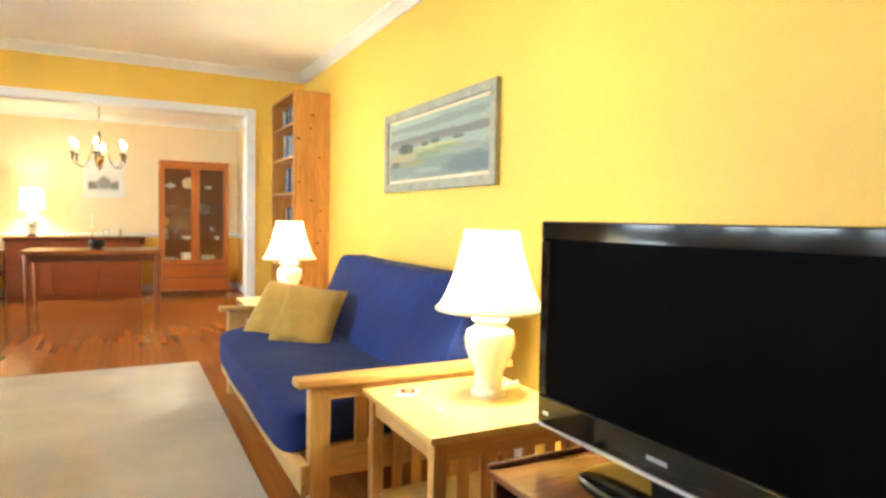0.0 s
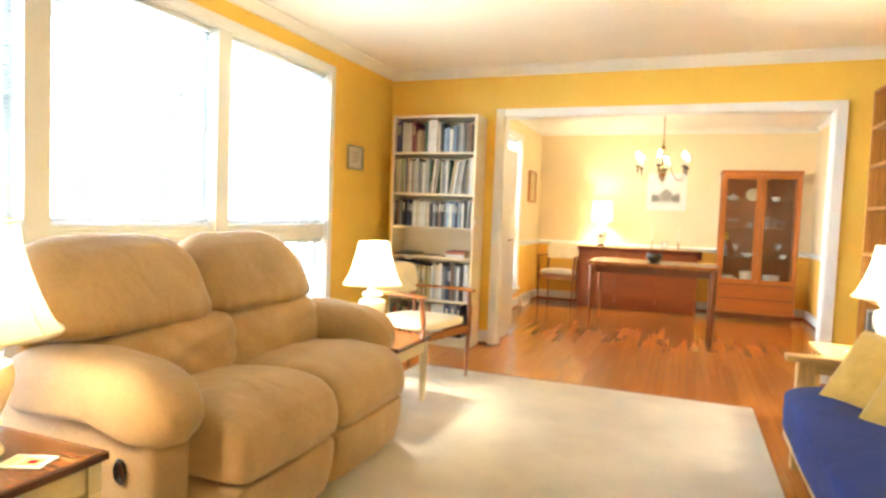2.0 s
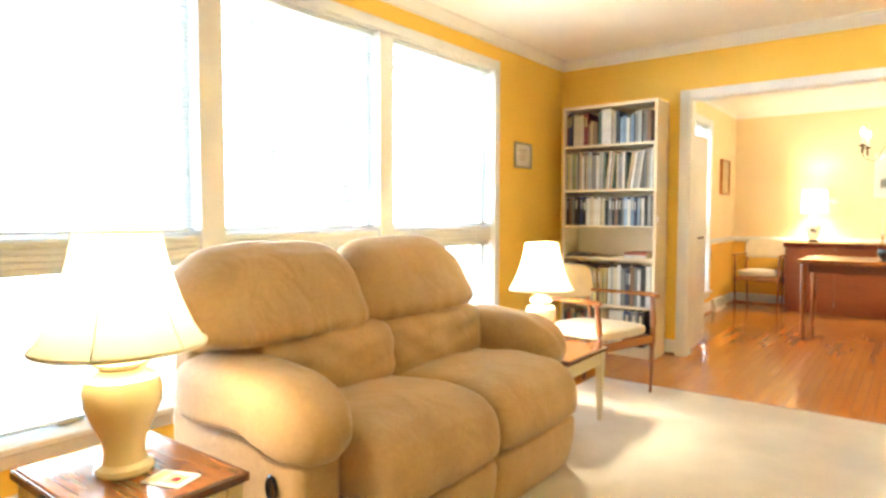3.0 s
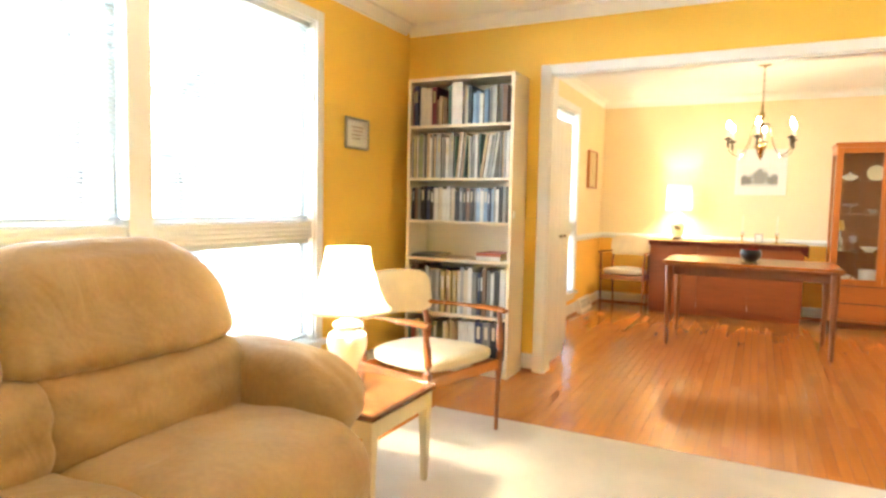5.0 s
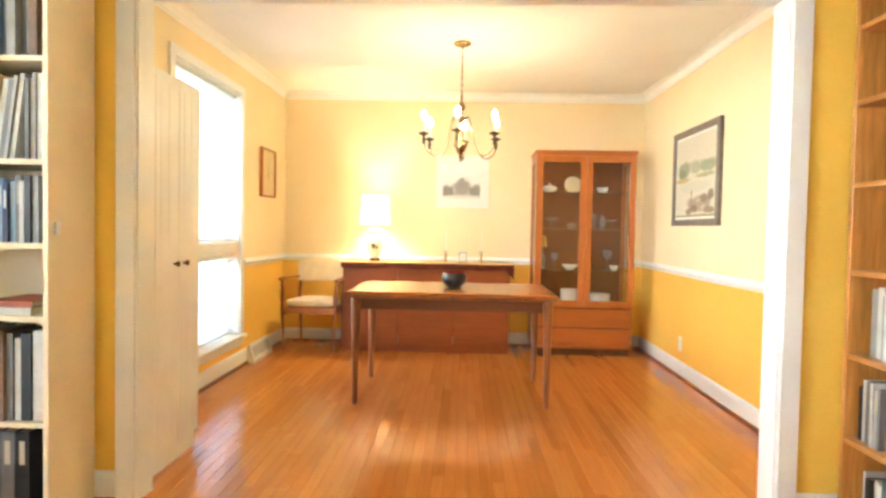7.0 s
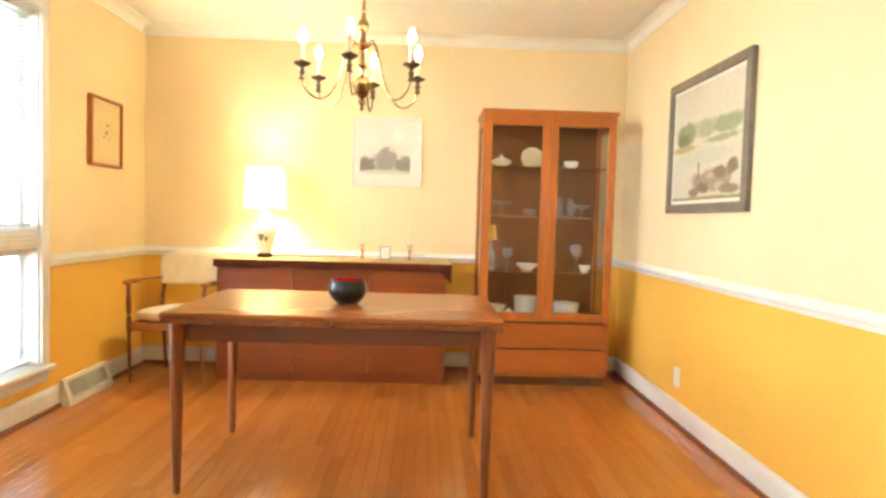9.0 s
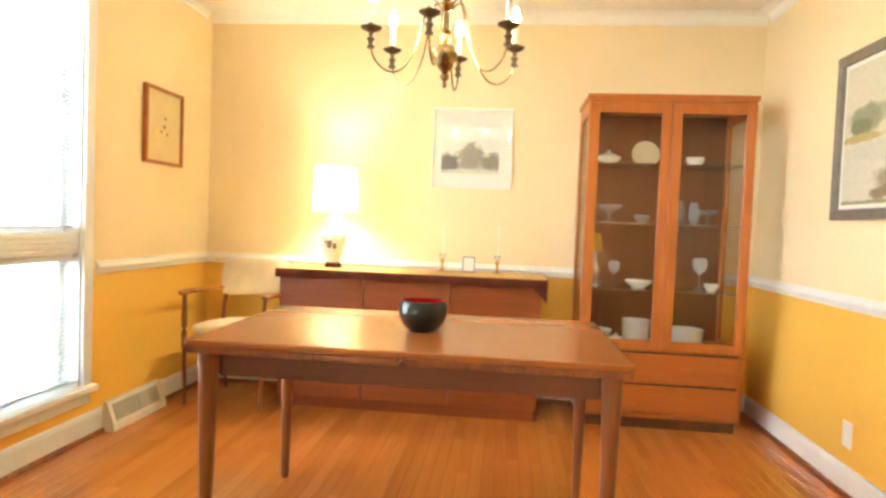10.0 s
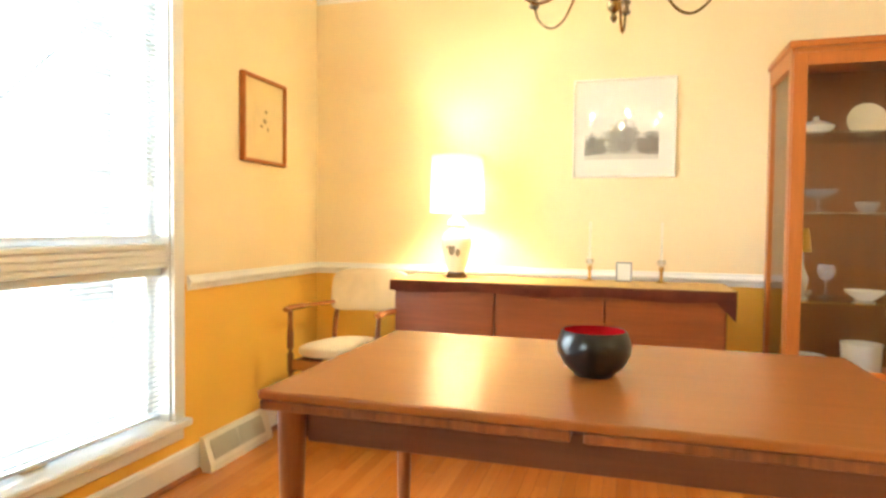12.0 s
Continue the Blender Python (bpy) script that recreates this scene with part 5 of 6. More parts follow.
# ---------------------------------------------------------------- dining room
def dining_table():
    x0, x1, y0, y1, H = 0.632, 2.015, 1.494, 2.345, 0.758
    t = thing("dining_table", "teak draw-leaf dining table with tapered legs", "table", pose((x0 + x1) / 2, (y0 + y1) / 2, 0))
    w, d = (x1 - x0) / 2, (y1 - y0) / 2
    part("tabletop", box(-w, w, -d, d, H - 0.022, H, r=0.006, seg=3), M["tabletop"], t)
    for s in (-1, 1):
        a, b = (0.012, w - 0.002) if s > 0 else (-w + 0.002, -0.012)
        part("draw_leaf", box(a, b, -d + 0.003, d - 0.003, H - 0.045, H - 0.0235, r=0.005, seg=2), M["teak"], t)
    # these rails carry the tabletop's shade in their colour
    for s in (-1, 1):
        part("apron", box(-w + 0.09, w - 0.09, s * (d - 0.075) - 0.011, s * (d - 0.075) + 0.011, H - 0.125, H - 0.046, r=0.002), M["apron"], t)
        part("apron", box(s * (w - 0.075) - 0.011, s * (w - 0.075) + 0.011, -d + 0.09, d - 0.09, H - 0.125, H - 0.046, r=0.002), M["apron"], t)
    for sx in (-1, 1):
        for sy in (-1, 1):
            cx, cy = sx * (w - 0.055), sy * (d - 0.055)
            b = lathe([(0.0, 0), (0.015, 0), (0.017, 0.01), (0.030, H - 0.14), (0.034, H - 0.047), (0, H - 0.046)], 16)
            bmesh.ops.translate(b, vec=(cx, cy, 0), verts=b.verts)
            part("leg", b, M["teak"], t, smooth=True)

dining_table()

def bowl():
    t = thing("bowl", "black lacquer bowl with a red inside on the dining table", "bowl", pose(1.333, 1.885, 0.7585))
    part("outside", lathe([(0, 0), (0.045, 0), (0.05, 0.006), (0.072, 0.025), (0.088, 0.055), (0.09, 0.08), (0.080, 0.108), (0.076, 0.112), (0.0755, 0.111)], 36), M["bowl"], t, smooth=True)
    part("inside", lathe([(0.0753, 0.1105), (0.084, 0.08), (0.08, 0.055), (0.06, 0.025), (0.03, 0.012), (0, 0.010)], 36), M["red"], t, "glossy red inside", smooth=True)

bowl()

def sideboard():
    x0, x1, y0, y1, H = 0.25, 1.84, 3.32, 3.77, 0.845
    t = thing("sideboard", "long teak sideboard with three plain doors against the wall", "sideboard", pose(x0, y0, 0))
    w, d = x1 - x0, y1 - y0
    part("top", box(0, w, 0, d, H - 0.03, H, r=0.004), M["teak_side"], t)
    part("side_panel", box(0, 0.022, 0.012, d, 0.06, H - 0.03), M["teak"], t)
    part("side_panel", box(w - 0.022, w, 0.012, d, 0.06, H - 0.03), M["teak"], t)
    part("back_panel", box(0.022, w - 0.022, d - 0.012, d, 0.06, H - 0.03), M["teak_side"], t)
    part("bottom", box(0.022, w - 0.022, 0.012, d - 0.012, 0.06, 0.085), M["teak_side"], t)
    part("plinth", box(0.012, w - 0.012, 0.012, 0.035, 0, 0.06), M["teak_side"], t)
    for i in range(3):
        a = 0.004 + i * (w - 0.008) / 3
        b = a + (w - 0.008) / 3
        part("door", box(a + 0.004, b - 0.004, -0.008, 0.0118, 0.065, H - 0.034, r=0.002), M["teak_side"], t)
    # cloth over the top, hanging at the front and at one corner
    r = thing("table_runner", "rust-edged gold cloth runner over the sideboard", "cloth", pose(x0, y0, H))
    part("cloth_top", box(-0.012, w + 0.03, -0.03, d - 0.06, 0.0005, 0.005, r=0.002), M["runner_top"], r)
    b = bmesh.new()
    n, rows = 60, []
    for i in range(n + 1):
        u = i / n
        x = -0.014 + u * (w + 0.046)
        drop = 0.05 + 0.006 * sin(17 * u) + (0.09 * max(0, (u - 0.95) / 0.05))
        y = -0.032 - 0.006 * sin(31 * u) * 0.6
        rows.append([b.verts.new((x, -0.028, 0.0045)), b.verts.new((x, y, -0.004)), b.verts.new((x, y - 0.003, -drop * 0.6)), b.verts.new((x, y - 0.005 * sin(23 * u), -drop))])
    for a, c in zip(rows, rows[1:]):
        for k in range(3):
            b.faces.new((a[k], c[k], c[k + 1], a[k + 1]))
    bmesh.ops.solidify(b, geom=b.faces[:], thickness=0.002)
    part("hem", b, M["runner"], r, "rust brown hanging hem", smooth=True)
    part("end_drop", box(w + 0.03, w + 0.034, -0.03, d - 0.06, -0.07, 0.005, r=0.001), M["runner"], r)

sideboard()
SB = 0.8505
def jar_lamp():
    x, y = 0.525, 3.53
    t = thing("table_lamp", "painted porcelain jar lamp with a lit drum shade on the sideboard", "lamp", pose(x, y, SB) @ Matrix.Diagonal((1.03, 1.03, 1.04, 1)))
    part("foot", lathe([(0, 0), (0.055, 0), (0.057, 0.012), (0.048, 0.022), (0.046, 0.03), (0, 0.03)], 28), M["walnut"], t, "dark wooden foot", smooth=True)
    part("base", lathe([(0.04, 0.03), (0.046, 0.04), (0.062, 0.10), (0.076, 0.16), (0.078, 0.19), (0.066, 0.225), (0.042, 0.245), (0.038, 0.258), (0.05, 0.268), (0.046, 0.29), (0.018, 0.305), (0.015, 0.32), (0, 0.32)], 30), M["ceramic"], t, smooth=True)
    for i, (a, z, sx, sz) in enumerate([(-95, 0.15, 0.018, 0.035), (-70, 0.13, 0.012, 0.02), (-118, 0.17, 0.010, 0.022)]):
        o = part("motif", pad((2 * sx, 0.004, 2 * sz), 2, 4), M["greyframe"], t, "grey painted flower motif")
        o.matrix_basis = pose(0.074 * cos(radians(a)), 0.074 * sin(radians(a)), z, 0, 0, a + 90)
    part("stem", lathe([(0.01, 0.32), (0.01, 0.42), (0.016, 0.42), (0.016, 0.45), (0, 0.45)], 12), M["brass"], t)
    sh = part("shade", lathe([(0.142, 0.335), (0.132, 0.62)], 40), M["shade"], t, "white pleated drum shade, lit", smooth=True)
    for i in range(40):
        a = 2 * pi * i / 40
        part("pleat", tube([(0.1425 * cos(a), 0.1425 * sin(a), 0.337), (0.1325 * cos(a), 0.1325 * sin(a), 0.618)], 0.0022, 4), M["shade"], sh)
    part("trim", lathe([(0.143, 0.333), (0.1455, 0.336), (0.143, 0.345), (0.141, 0.336), (0.143, 0.333)], 40), M["shade"], sh)
    part("trim", lathe([(0.133, 0.613), (0.1355, 0.617), (0.133, 0.624), (0.131, 0.617), (0.133, 0.613)], 40), M["shade"], sh)
    part("bulb", lathe([(0, 0.45), (0.014, 0.455), (0.03, 0.485), (0.03, 0.505), (0.018, 0.525), (0, 0.53)], 14), M["shade"], t, smooth=True)
    lamp_light("lamp_bulb", pose(x, y, SB + 0.47), WATTS * 0.58)

jar_lamp()

def candlestick(x, y):
    t = thing("candlestick", "small brass and glass candlestick with a thin ivory candle", "candlestick", pose(x, y, SB), group="candlesticks on the sideboard")
    part("holder", lathe([(0, 0), (0.03, 0), (0.03, 0.004), (0.010, 0.012), (0.008, 0.05), (0.013, 0.06), (0.013, 0.08), (0, 0.08)], 18), M["polished"], t, smooth=True)
    part("candle", lathe([(0.007, 0.091), (0.006, 0.30), (0.002, 0.305), (0, 0.305)], 12), M["candle"], t, "thin ivory candle", smooth=True)
    part("cup", lathe([(0, 0.08), (0.012, 0.08), (0.022, 0.092), (0.022, 0.115), (0.019, 0.115), (0.018, 0.094), (0, 0.09)], 18), M["crystal"], t, "clear glass cup", smooth=True)

candlestick(1.22, 3.60)
candlestick(1.57, 3.60)
ph = thing("photo_frame", "small silver photo frame standing on the sideboard", "photo frame", pose(1.39, 3.60, SB, -8, 0, 0))
bm = box(-0.04, -0.033, -0.006, 0.006, 0, 0.10)
box(0.033, 0.04, -0.006, 0.006, 0, 0.10, bm=bm)
box(-0.033, 0.033, -0.006, 0.006, 0, 0.007, bm=bm)
box(-0.033, 0.033, -0.006, 0.006, 0.093, 0.10, bm=bm)
part("frame", bm, M["silver"], ph)
part("photo", box(-0.033, 0.033, -0.002, 0.002, 0.007, 0.093), M["mat_white"], ph)

def china_cabinet():
    x0, x1, y0, y1, H = 2.07, 2.997, 3.334, 3.77, 1.937
    t = thing("china_cabinet", "tall teak china cabinet with glazed doors and two drawers", "cabinet", pose(x0, y0, 0))
    w, d = x1 - x0, y1 - y0
    zb = 0.47
    part("cornice", box(-0.012, w + 0.012, -0.014, d, H - 0.03, H, r=0.004), M["cabinet"], t)
    part("top", box(0.0, w, 0.0, d, H - 0.05, H - 0.0302), M["cabinet"], t)
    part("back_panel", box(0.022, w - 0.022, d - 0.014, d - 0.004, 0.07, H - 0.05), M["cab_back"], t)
    part("plinth", box(0.02, w - 0.02, 0.03, d - 0.02, 0, 0.07), M["walnut"], t)
    part("bottom", box(0.0, w, 0.0, d - 0.0142, 0.07, 0.09), M["cabinet"], t)
    part("deck", box(0.022, w - 0.022, 0.0, d - 0.0142, zb - 0.02, zb), M["cabinet"], t)
    for a in (0, w - 0.022):
        part("side_panel", box(a, a + 0.022, 0, d, 0.09, zb + 0.02), M["cabinet"], t)
        s = part("side_frame", box(a, a + 0.022, 0, 0.05, zb + 0.02, H - 0.05), M["cabinet"], t)
        bm = box(a, a + 0.022, d - 0.05, d, zb + 0.02, H - 0.05)
        box(a, a + 0.022, 0.05, d - 0.05, H - 0.11, H - 0.05, bm=bm)
        part("side_frame", bm, M["cabinet"], t)
        g = part("side_pane", box(a + 0.009, a + 0.013, 0.05, d - 0.05, zb + 0.02, H - 0.11), M["glass"], t)
        g.visible_shadow = False
    for z0, z1 in ((0.095, 0.262), (0.272, zb - 0.022)):
        dr = part("drawer", box(0.024, w - 0.024, -0.012, 0.006, z0, z1, r=0.003), M["cabinet_x"], t)
        part("finger_groove", box(0.03, w - 0.03, -0.006, 0.004, z1 + 0.0005, z1 + 0.008), M["dark"], dr)
    for a, b, side in ((0.004, w / 2 - 0.002, 1), (w / 2 + 0.002, w - 0.004, -1)):
        f = 0.055
        bm = box(a, a + f, -0.02, -0.001, zb, H - 0.055, r=0.003)
        box(b - f, b, -0.02, -0.001, zb, H - 0.055, r=0.003, bm=bm)
        box(a + f, b - f, -0.0195, -0.001, zb, zb + f, r=0.003, bm=bm)
        box(a + f, b - f, -0.0195, -0.001, H - 0.055 - f, H - 0.055, r=0.003, bm=bm)
        dd = part("door", bm, M["cabinet"], t)
        g = part("pane", box(a + f, b - f, -0.012, -0.008, zb + f, H - 0.055 - f), M["glass"], dd)
        g.visible_shadow = False
        if side > 0:
            part("handle", box(b - 0.018, b + 0.012, -0.034, -0.0202, 1.02, 1.20, r=0.005, seg=2), M["cabinet"], dd, "long wooden door pull")
    for z in (0.81, 1.20, 1.55):
        g = part("glass_shelf", box(0.024, w - 0.024, 0.03, d - 0.02, z - 0.006, z), M["glassware"], t)
        g.visible_shadow = False
    return x0, y0

cx, cy = china_cabinet()
def turned(name, label, category, x, y, z, prof, material, group, seg=22):
    t = thing(name, label, category, pose(cx + x, cy + y, z + 0.0008), group=group)
    part("body", lathe(prof, seg), material, t, smooth=True)
    return t

TUREEN = [(0, 0), (0.03, 0), (0.034, 0.008), (0.07, 0.03), (0.078, 0.045), (0.074, 0.047), (0.05, 0.062), (0.016, 0.072), (0.01, 0.08), (0.014, 0.088), (0, 0.092)]
CUP = [(0, 0), (0.03, 0), (0.032, 0.006), (0.05, 0.03), (0.054, 0.055), (0.050, 0.055), (0.045, 0.03), (0.02, 0.01), (0, 0.008)]
GOBLET = [(0, 0), (0.034, 0), (0.03, 0.004), (0.006, 0.012), (0.005, 0.07), (0.03, 0.09), (0.04, 0.125), (0.035, 0.155), (0.032, 0.155), (0.037, 0.125), (0.027, 0.093), (0, 0.08)]
COMPOTE = [(0, 0), (0.045, 0), (0.04, 0.006), (0.01, 0.016), (0.009, 0.06), (0.07, 0.085), (0.085, 0.11), (0.082, 0.11), (0.066, 0.09), (0, 0.072)]
VASE = [(0, 0), (0.03, 0), (0.042, 0.04), (0.045, 0.09), (0.03, 0.13), (0.034, 0.15), (0.03, 0.15), (0.026, 0.13), (0.04, 0.09), (0.036, 0.04), (0, 0.006)]
POT = [(0, 0), (0.07, 0), (0.078, 0.01), (0.082, 0.10), (0.086, 0.115), (0.08, 0.115), (0.075, 0.10), (0.07, 0.012), (0, 0.01)]
BOWL2 = [(0, 0), (0.04, 0), (0.044, 0.006), (0.085, 0.055), (0.092, 0.075), (0.088, 0.075), (0.08, 0.055), (0.04, 0.01), (0, 0.008)]
turned("covered_dish", "white china covered dish on a glass shelf", "dish", 0.15, 0.2, 1.55, TUREEN, M["china"], "white china")
turned("teacup", "white china cup on a glass shelf", "cup", 0.66, 0.2, 1.55, CUP, M["china"], "white china")
turned("compote_dish", "clear glass footed dish on a glass shelf", "dish", 0.17, 0.2, 1.20, COMPOTE, M["crystal"], "glassware")
turned("glass_bowl", "small clear glass bowl on a glass shelf", "bowl", 0.37, 0.22, 1.20, CUP, M["crystal"], "glassware")
turned("glass_vase", "clear glass vase on a glass shelf", "vase", 0.58, 0.22, 1.20, VASE, M["crystal"], "glassware")
turned("goblet", "clear glass goblet on a glass shelf", "glass", 0.22, 0.24, 0.81, GOBLET, M["crystal"], "glassware")
turned("goblet", "clear glass goblet on a glass shelf", "glass", 0.72, 0.2, 0.81, [(r * 1.2, h * 1.25) for r, h in GOBLET], M["crystal"], "glassware")
turned("gravy_dish", "white china low dish on a glass shelf", "dish", 0.36, 0.18, 0.81, [(r * 0.9, h * 0.6) for r, h in BOWL2], M["china"], "white china")
turned("glass_bowl", "small clear glass bowl on a glass shelf", "bowl", 0.54, 0.22, 0.81, CUP, M["crystal"], "glassware")
turned("serving_bowl", "white china serving bowl on the cabinet floor", "bowl", 0.13, 0.2, 0.47, BOWL2, M["china"], "white china")
turned("sugar_pot", "small white china sugar pot with a lid", "pot", 0.23, 0.12, 0.47, [(r * 0.6, h * 0.75) for r, h in TUREEN], M["china"], "white china")
turned("serving_bowl", "tall white china pot on the cabinet floor", "pot", 0.36, 0.2, 0.47, [(r, h * 1.25) for r, h in POT], M["china"], "white china")
turned("serving_bowl", "wide white china pot on the cabinet floor", "pot", 0.66, 0.2, 0.47, [(r * 1.2, h * 0.9) for r, h in POT], M["china"], "white china")
pl = thing("plate", "patterned china plate standing against the cabinet back", "plate", pose(cx + 0.40, cy + 0.36, 1.636, 78, 0, 0))
part("body", lathe([(0, 0), (0.055, 0), (0.086, 0.012), (0.086, 0.016), (0.053, 0.005), (0, 0.004)], 28), M["creamceramic"], pl, smooth=True)
# small modelled lamp in place of a lamp's yellow reflection in the left pane
ml = thing("lamp_reflection", "tiny lamp shape standing in for a lamp's reflection in the cabinet glass", "ornament", pose(cx + 0.085, cy + 0.1, 0.8108))
part("base", lathe([(0, 0), (0.026, 0), (0.028, 0.006), (0.01, 0.02), (0.028, 0.07), (0.03, 0.10), (0.01, 0.15), (0.007, 0.22), (0, 0.22)], 18), M["silver"], ml, smooth=True)
part("shade", lathe([(0.040, 0.215), (0.026, 0.32), (0, 0.32)], 18), M["ochre"], ml, smooth=True)
turned("teacup", "small white china cup on a glass shelf", "cup", 0.78, 0.16, 0.81, [(r * 0.8, h * 0.8) for r, h in CUP], M["china"], "white china")
turned("glass_bowl", "small clear glass bowl on a glass shelf", "bowl", 0.10, 0.12, 0.81, [(r * 0.7, h * 0.8) for r, h in CUP], M["crystal"], "glassware")
turned("compote_dish", "clear glass footed dish on a glass shelf", "dish", 0.76, 0.24, 1.20, [(r * 0.8, h * 0.9) for r, h in COMPOTE], M["crystal"], "glassware")
turned("glass_vase", "clear glass vase on a glass shelf", "vase", 0.66, 0.17, 1.20, [(r * 0.8, h * 0.9) for r, h in VASE], M["crystal"], "glassware")
turned("teacup", "small white china cup on the cabinet floor", "cup", 0.50, 0.10, 0.47, [(r * 0.8, h * 0.9) for r, h in CUP], M["china"], "white china")

def storage_cabinet():
    x0, x1, y0, y1, H = DX0 + 0.004, -0.005, 0.128, 0.70, 1.885
    t = thing("storage_cabinet", "tall white two-door cabinet with routed panels", "cabinet", pose(0, 0, 0))
    part("carcass", box(x0, x1 - 0.02, y0, y1, 0.0, H, r=0.002), M["trim"], t)
    mid = 0.462
    for a, b, k in ((y0 + 0.10, mid - 0.002, mid - 0.05), (mid + 0.002, y1, mid + 0.05)):
        dd = part("door", box(x1 - 0.0195, x1, a, b, 0.09, H, r=0.003), M["trim"], t)
        for z0, z1 in ((0.17, 0.90), (1.06, 1.84)):
            for i in range(2):
                c = a + (b - a) * (0.33 + 0.34 * i)
                part("raised_panel", box(x1 - 0.003, x1 + 0.0014, c - (b - a) * 0.12, c + (b - a) * 0.12, z0, z1, r=0.0013, seg=2), M["trim"], dd)
        kb = part("knob", lathe([(0, 0), (0.006, 0), (0.006, 0.012), (0.014, 0.018), (0.014, 0.026), (0, 0.03)], 14), M["darkmetal"], dd, "small dark metal knob", smooth=True)
        kb.matrix_basis = pose(x1, k, 0.985, 0, 90, 0)
    part("door", box(x1 - 0.0195, x1, y0, y0 + 0.098, 0.09, H, r=0.003), M["trim"], t)

storage_cabinet()

# ---------------------------------------------------------------- chandelier
def chandelier():
    x, y = 1.36, 2.05
    drop = 0.028
    top = DCEIL + drop
    t = thing("chandelier", "aged brass six-arm candle chandelier, lit", "chandelier", pose(x, y, -drop))
    part("canopy", lathe([(0, top - 0.001), (0.064, top - 0.001), (0.066, top - 0.012), (0.05, top - 0.024), (0.012, top - 0.03), (0.008, top - 0.045), (0, top - 0.046)], 24), M["brass"], t, smooth=True)
    ln = part("chain", tube([(0, 0, top - 0.04), (0, 0, 2.20)], 0.003, 6), M["brass"], t)
    for i in range(11):
        b = tube([(0.009 * cos(a), 0, 0.016 * sin(a)) for a in [2 * pi * k / 10 for k in range(11)]], 0.0018, 5)
        o = part("link", b, M["brass"], ln)
        o.matrix_basis = pose(0, 0, 2.215 + i * 0.025, 0, 0, 90 * (i % 2))
    part("column", lathe([(0, 1.70), (0.004, 1.70), (0.010, 1.712), (0.006, 1.725), (0.016, 1.735), (0.018, 1.75), (0.010, 1.757), (0.034, 1.785), (0.03, 1.79), (0.048, 1.815), (0.05, 1.835), (0.036, 1.858),
                          (0.016, 1.868), (0.013, 1.90), (0.024, 1.915), (0.013, 1.93), (0.011, 1.99), (0.03, 2.005), (0.034, 2.02), (0.014, 2.04), (0.012, 2.075), (0.026, 2.09), (0.028, 2.115), (0.012, 2.14), (0.008, 2.17), (0.014, 2.178), (0.006, 2.19), (0.004, 2.21), (0, 2.21)], 20), M["brass"], t, smooth=True)
    for i in range(6):
        a = radians(25 + 60 * i)
        c, s = cos(a), sin(a)
        prof = [(0.025, 2.01), (0.06, 2.03), (0.085, 1.97), (0.115, 1.85), (0.165, 1.76), (0.22, 1.738), (0.272, 1.772), (0.292, 1.818)]
        arm = part("arm", tube([(r * c, r * s, z) for r, _, z in [(q.x, 0, q.z) for q in smooth_path([(r, 0, z) for r, z in prof], 5)]], 0.0042, 7), M["brass"], t, smooth=True)
        cup = lathe([(0, 1.815), (0.014, 1.815), (0.016, 1.822), (0.011, 1.828), (0.011, 1.842), (0.017, 1.85), (0.009, 1.858), (0.010, 1.872), (0.036, 1.885), (0.04, 1.892), (0.014, 1.892), (0.014, 1.905), (0, 1.905)], 16, at=(0.292 * c, 0.292 * s, 0))
        part("drip_cup", cup, M["darkmetal"], arm, "dark bronze candle cup", smooth=True)
        part("candle", lathe([(0.0115, 1.905), (0.0115, 1.985), (0, 1.985)], 12, at=(0.292 * c, 0.292 * s, 0)), M["candle"], arm, smooth=True)
        part("bulb", lathe([(0.006, 1.985), (0.015, 2.003), (0.016, 2.015), (0.009, 2.035), (0.002, 2.052), (0, 2.053)], 10, at=(0.292 * c, 0.292 * s, 0)), M["bulb"], arm, "lit flame-shaped bulb", smooth=True)

chandelier()

# ---------------------------------------------------------------- small wall fittings
v = thing("floor_register", "cream metal heating register set in the baseboard", "vent", pose(DX0 + 0.0185, 2.91, 0.0))
b = profile_run([(0, 0), (0.06, 0), (0.06, 0.03), (0.02, 0.155), (0, 0.155)], (0, -0.25, 0), (0, 0.25, 0), (1, 0, 0))
part("housing", b, M["vent"], v)
for s in (-1, 1):
    o = part("grille_back", box(-0.001, 0.001, -0.10, 0.10, -0.045, 0.045), M["pewter"], v)
    o.matrix_basis = pose(0.0412, s * 0.105 - 0.01, 0.092, 0, -17.7, 0)
    for i in range(9):
        f = part("fin", box(-0.001, 0.004, -0.10, 0.10, -0.0012, 0.0012), M["vent"], v)
        f.matrix_basis = pose(0.0412, s * 0.105 - 0.01, 0.092, 0, -17.7, 0) @ pose(0, 0, -0.04 + i * 0.01)

o = thing("wall_outlet", "white electrical outlet on the orange-yellow wall", "outlet", pose(DX1 - 0.0045, 2.60, 0.27))
part("cover_plate", box(-0.003, 0.004, -0.036, 0.036, -0.058, 0.058, r=0.002), M["plastic"], o)
for z in (-0.022, 0.022):
    part("socket", box(-0.0045, -0.003, -0.016, 0.016, z - 0.014, z + 0.014, r=0.002), M["plastic"], o)

# lamp cord behind the end table
c = thing("lamp_cord", "thin white lamp cord trailing behind the end table", "cord", pose(2.86, -4.33, 0.5355))
part("cable", tube(smooth_path([(0, -0.06, 0.003), (0.05, 0.0, 0.003), (0.11, 0.02, 0.003), (0.125, 0.03, -0.02), (0.15, 0.04, -0.3), (0.18, 0.03, -0.53)], 6), 0.003, 6), M["plastic"], c, smooth=True)

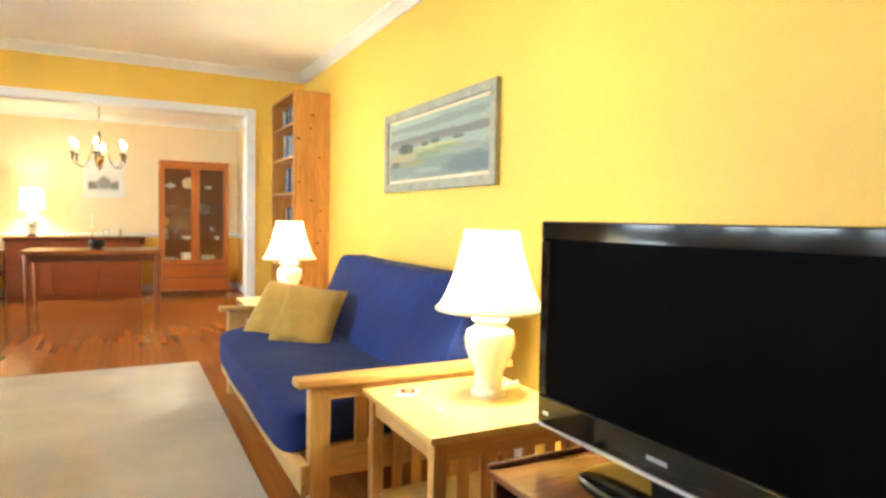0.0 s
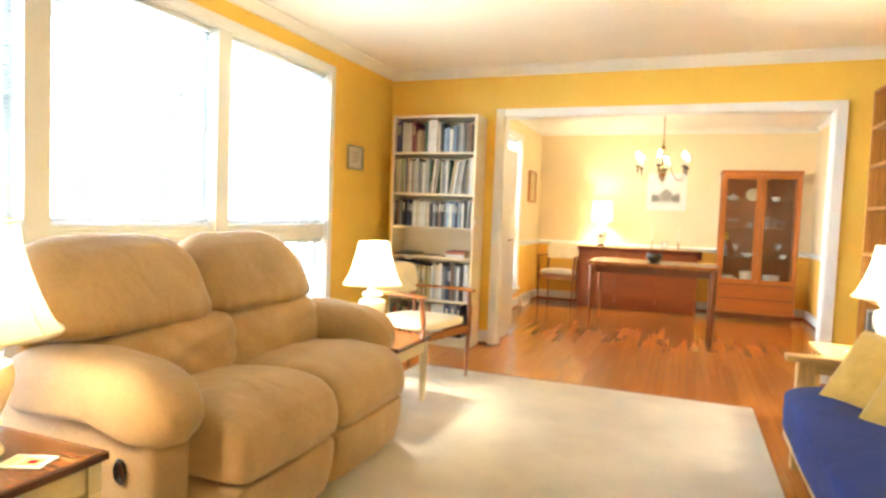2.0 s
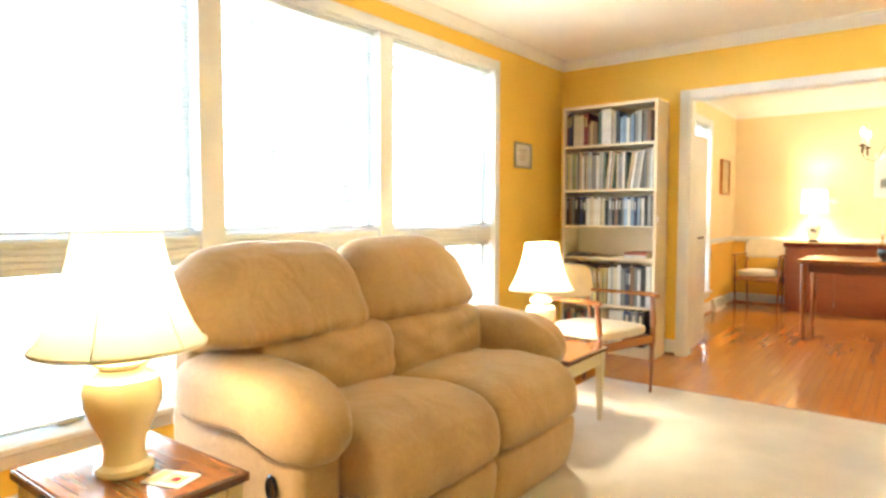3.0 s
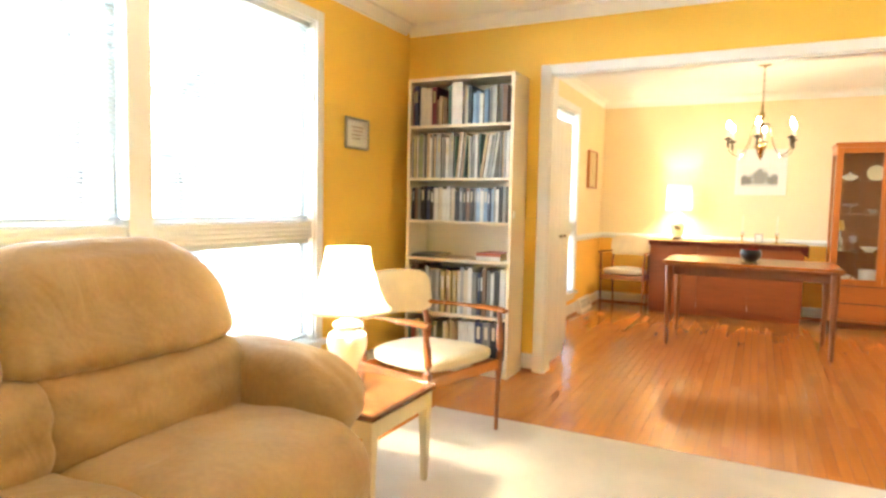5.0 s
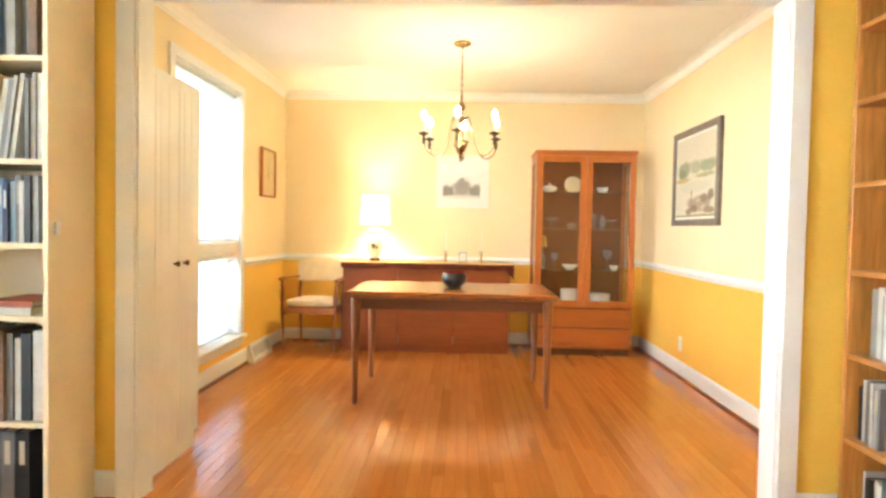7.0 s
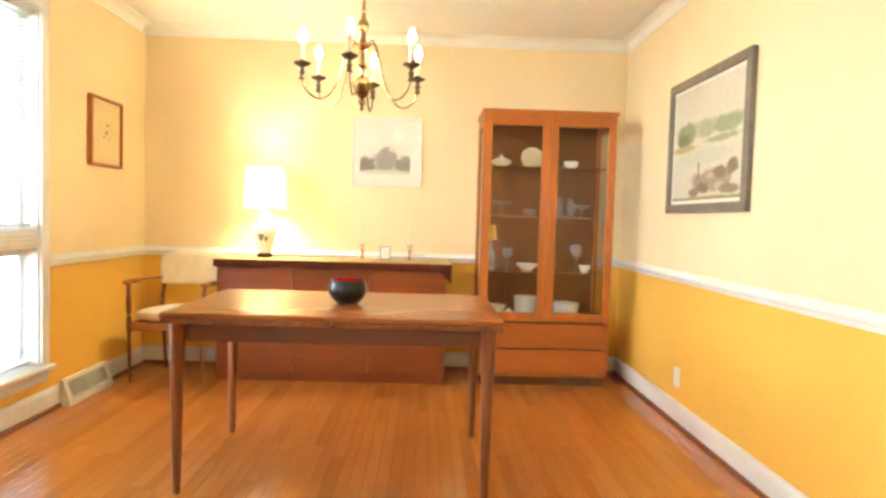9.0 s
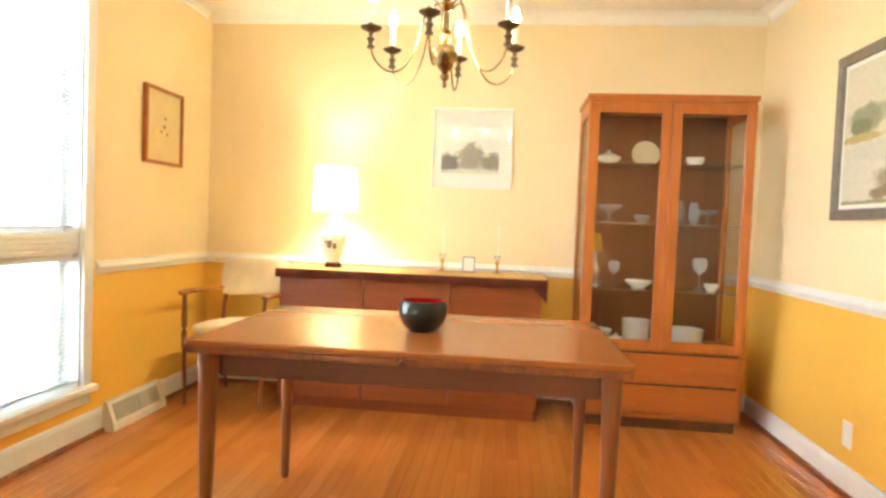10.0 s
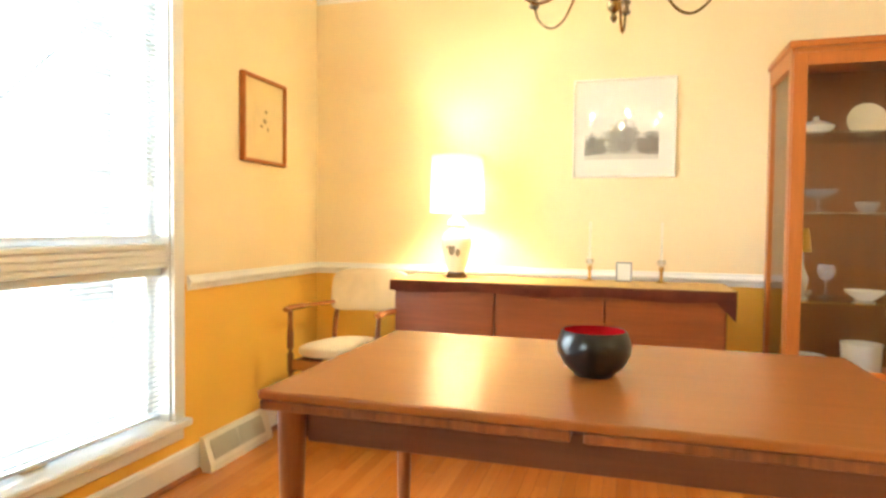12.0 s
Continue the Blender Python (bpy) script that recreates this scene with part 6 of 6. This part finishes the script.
# ---------------------------------------------------------------- oak strip floor
floor = structure("floor", box(LX0, LX1, LY0, DY1, -0.06, -0.006), M["subfloor"], "narrow oak strip floor, glossy orange-brown", "floor")
W = 0.0572
rng = random.Random(9)
def plank_mesh(length):
    b = bmesh.new()
    g, c = 0.0004, 0.0009
    lo = [b.verts.new((x, y, -0.006)) for x, y in ((g, g), (W - g, g), (W - g, length - g), (g, length - g))]
    hi = [b.verts.new((x, y, -0.0008)) for x, y in ((g, g), (W - g, g), (W - g, length - g), (g, length - g))]
    up = [b.verts.new((x, y, 0.0)) for x, y in ((g + c, g + c), (W - g - c, g + c), (W - g - c, length - g - c), (g + c, length - g - c))]
    for a, d in ((lo, hi), (hi, up)):
        for i in range(4):
            b.faces.new((a[i], a[(i + 1) % 4], d[(i + 1) % 4], d[i]))
    b.faces.new(up)
    me = bpy.data.meshes.new("plank")
    b.to_mesh(me)
    b.free()
    me.materials.append(M["floor"])
    return me

LENGTHS = [0.45, 0.7, 0.95, 1.25, 1.6]
PLANK = {l: plank_mesh(l) for l in LENGTHS}
rest_v, rest_f, count = [], [], 0
n = int((LX1 - LX0) / W) + 1
for i in range(n):
    x = LX0 + i * W
    if x + W > LX1 + 0.05:
        break
    y = LY0 - rng.uniform(0, 1.2)
    while y < DY1:
        l = rng.choice(LENGTHS)
        y2 = y + l
        if y2 > LY0:
            inside = 0.0 < y + l / 2 < 3.0 and DX0 + 0.3 < x < DX1 - 0.3
            if inside and count < 300:
                o = new("plank", PLANK[l])
                o.parent = floor
                o.location = (x, y, 0)
                count += 1
            else:
                ya, yb, g, c, k = max(y, LY0), min(y2, DY1), 0.0004, 0.0009, len(rest_v)
                ra = ((x + g, ya + g), (x + W - g, ya + g), (x + W - g, yb - g), (x + g, yb - g))
                rb = ((x + g + c, ya + g + c), (x + W - g - c, ya + g + c), (x + W - g - c, yb - g - c), (x + g + c, yb - g - c))
                rest_v += [(p[0], p[1], -0.0008) for p in ra] + [(p[0], p[1], 0.0) for p in rb]
                rest_f += [(k + j, k + (j + 1) % 4, k + 4 + (j + 1) % 4, k + 4 + j) for j in range(4)] + [(k + 4, k + 5, k + 6, k + 7)]
        y = y2
me = bpy.data.meshes.new("floor_boards")
me.from_pydata(rest_v, [], rest_f)
me.materials.append(M["floor"])
ob = new("floor_boards", me)
ob.parent = floor
tagged(ob, "glossy orange-brown oak floor strips", kind="stuff")
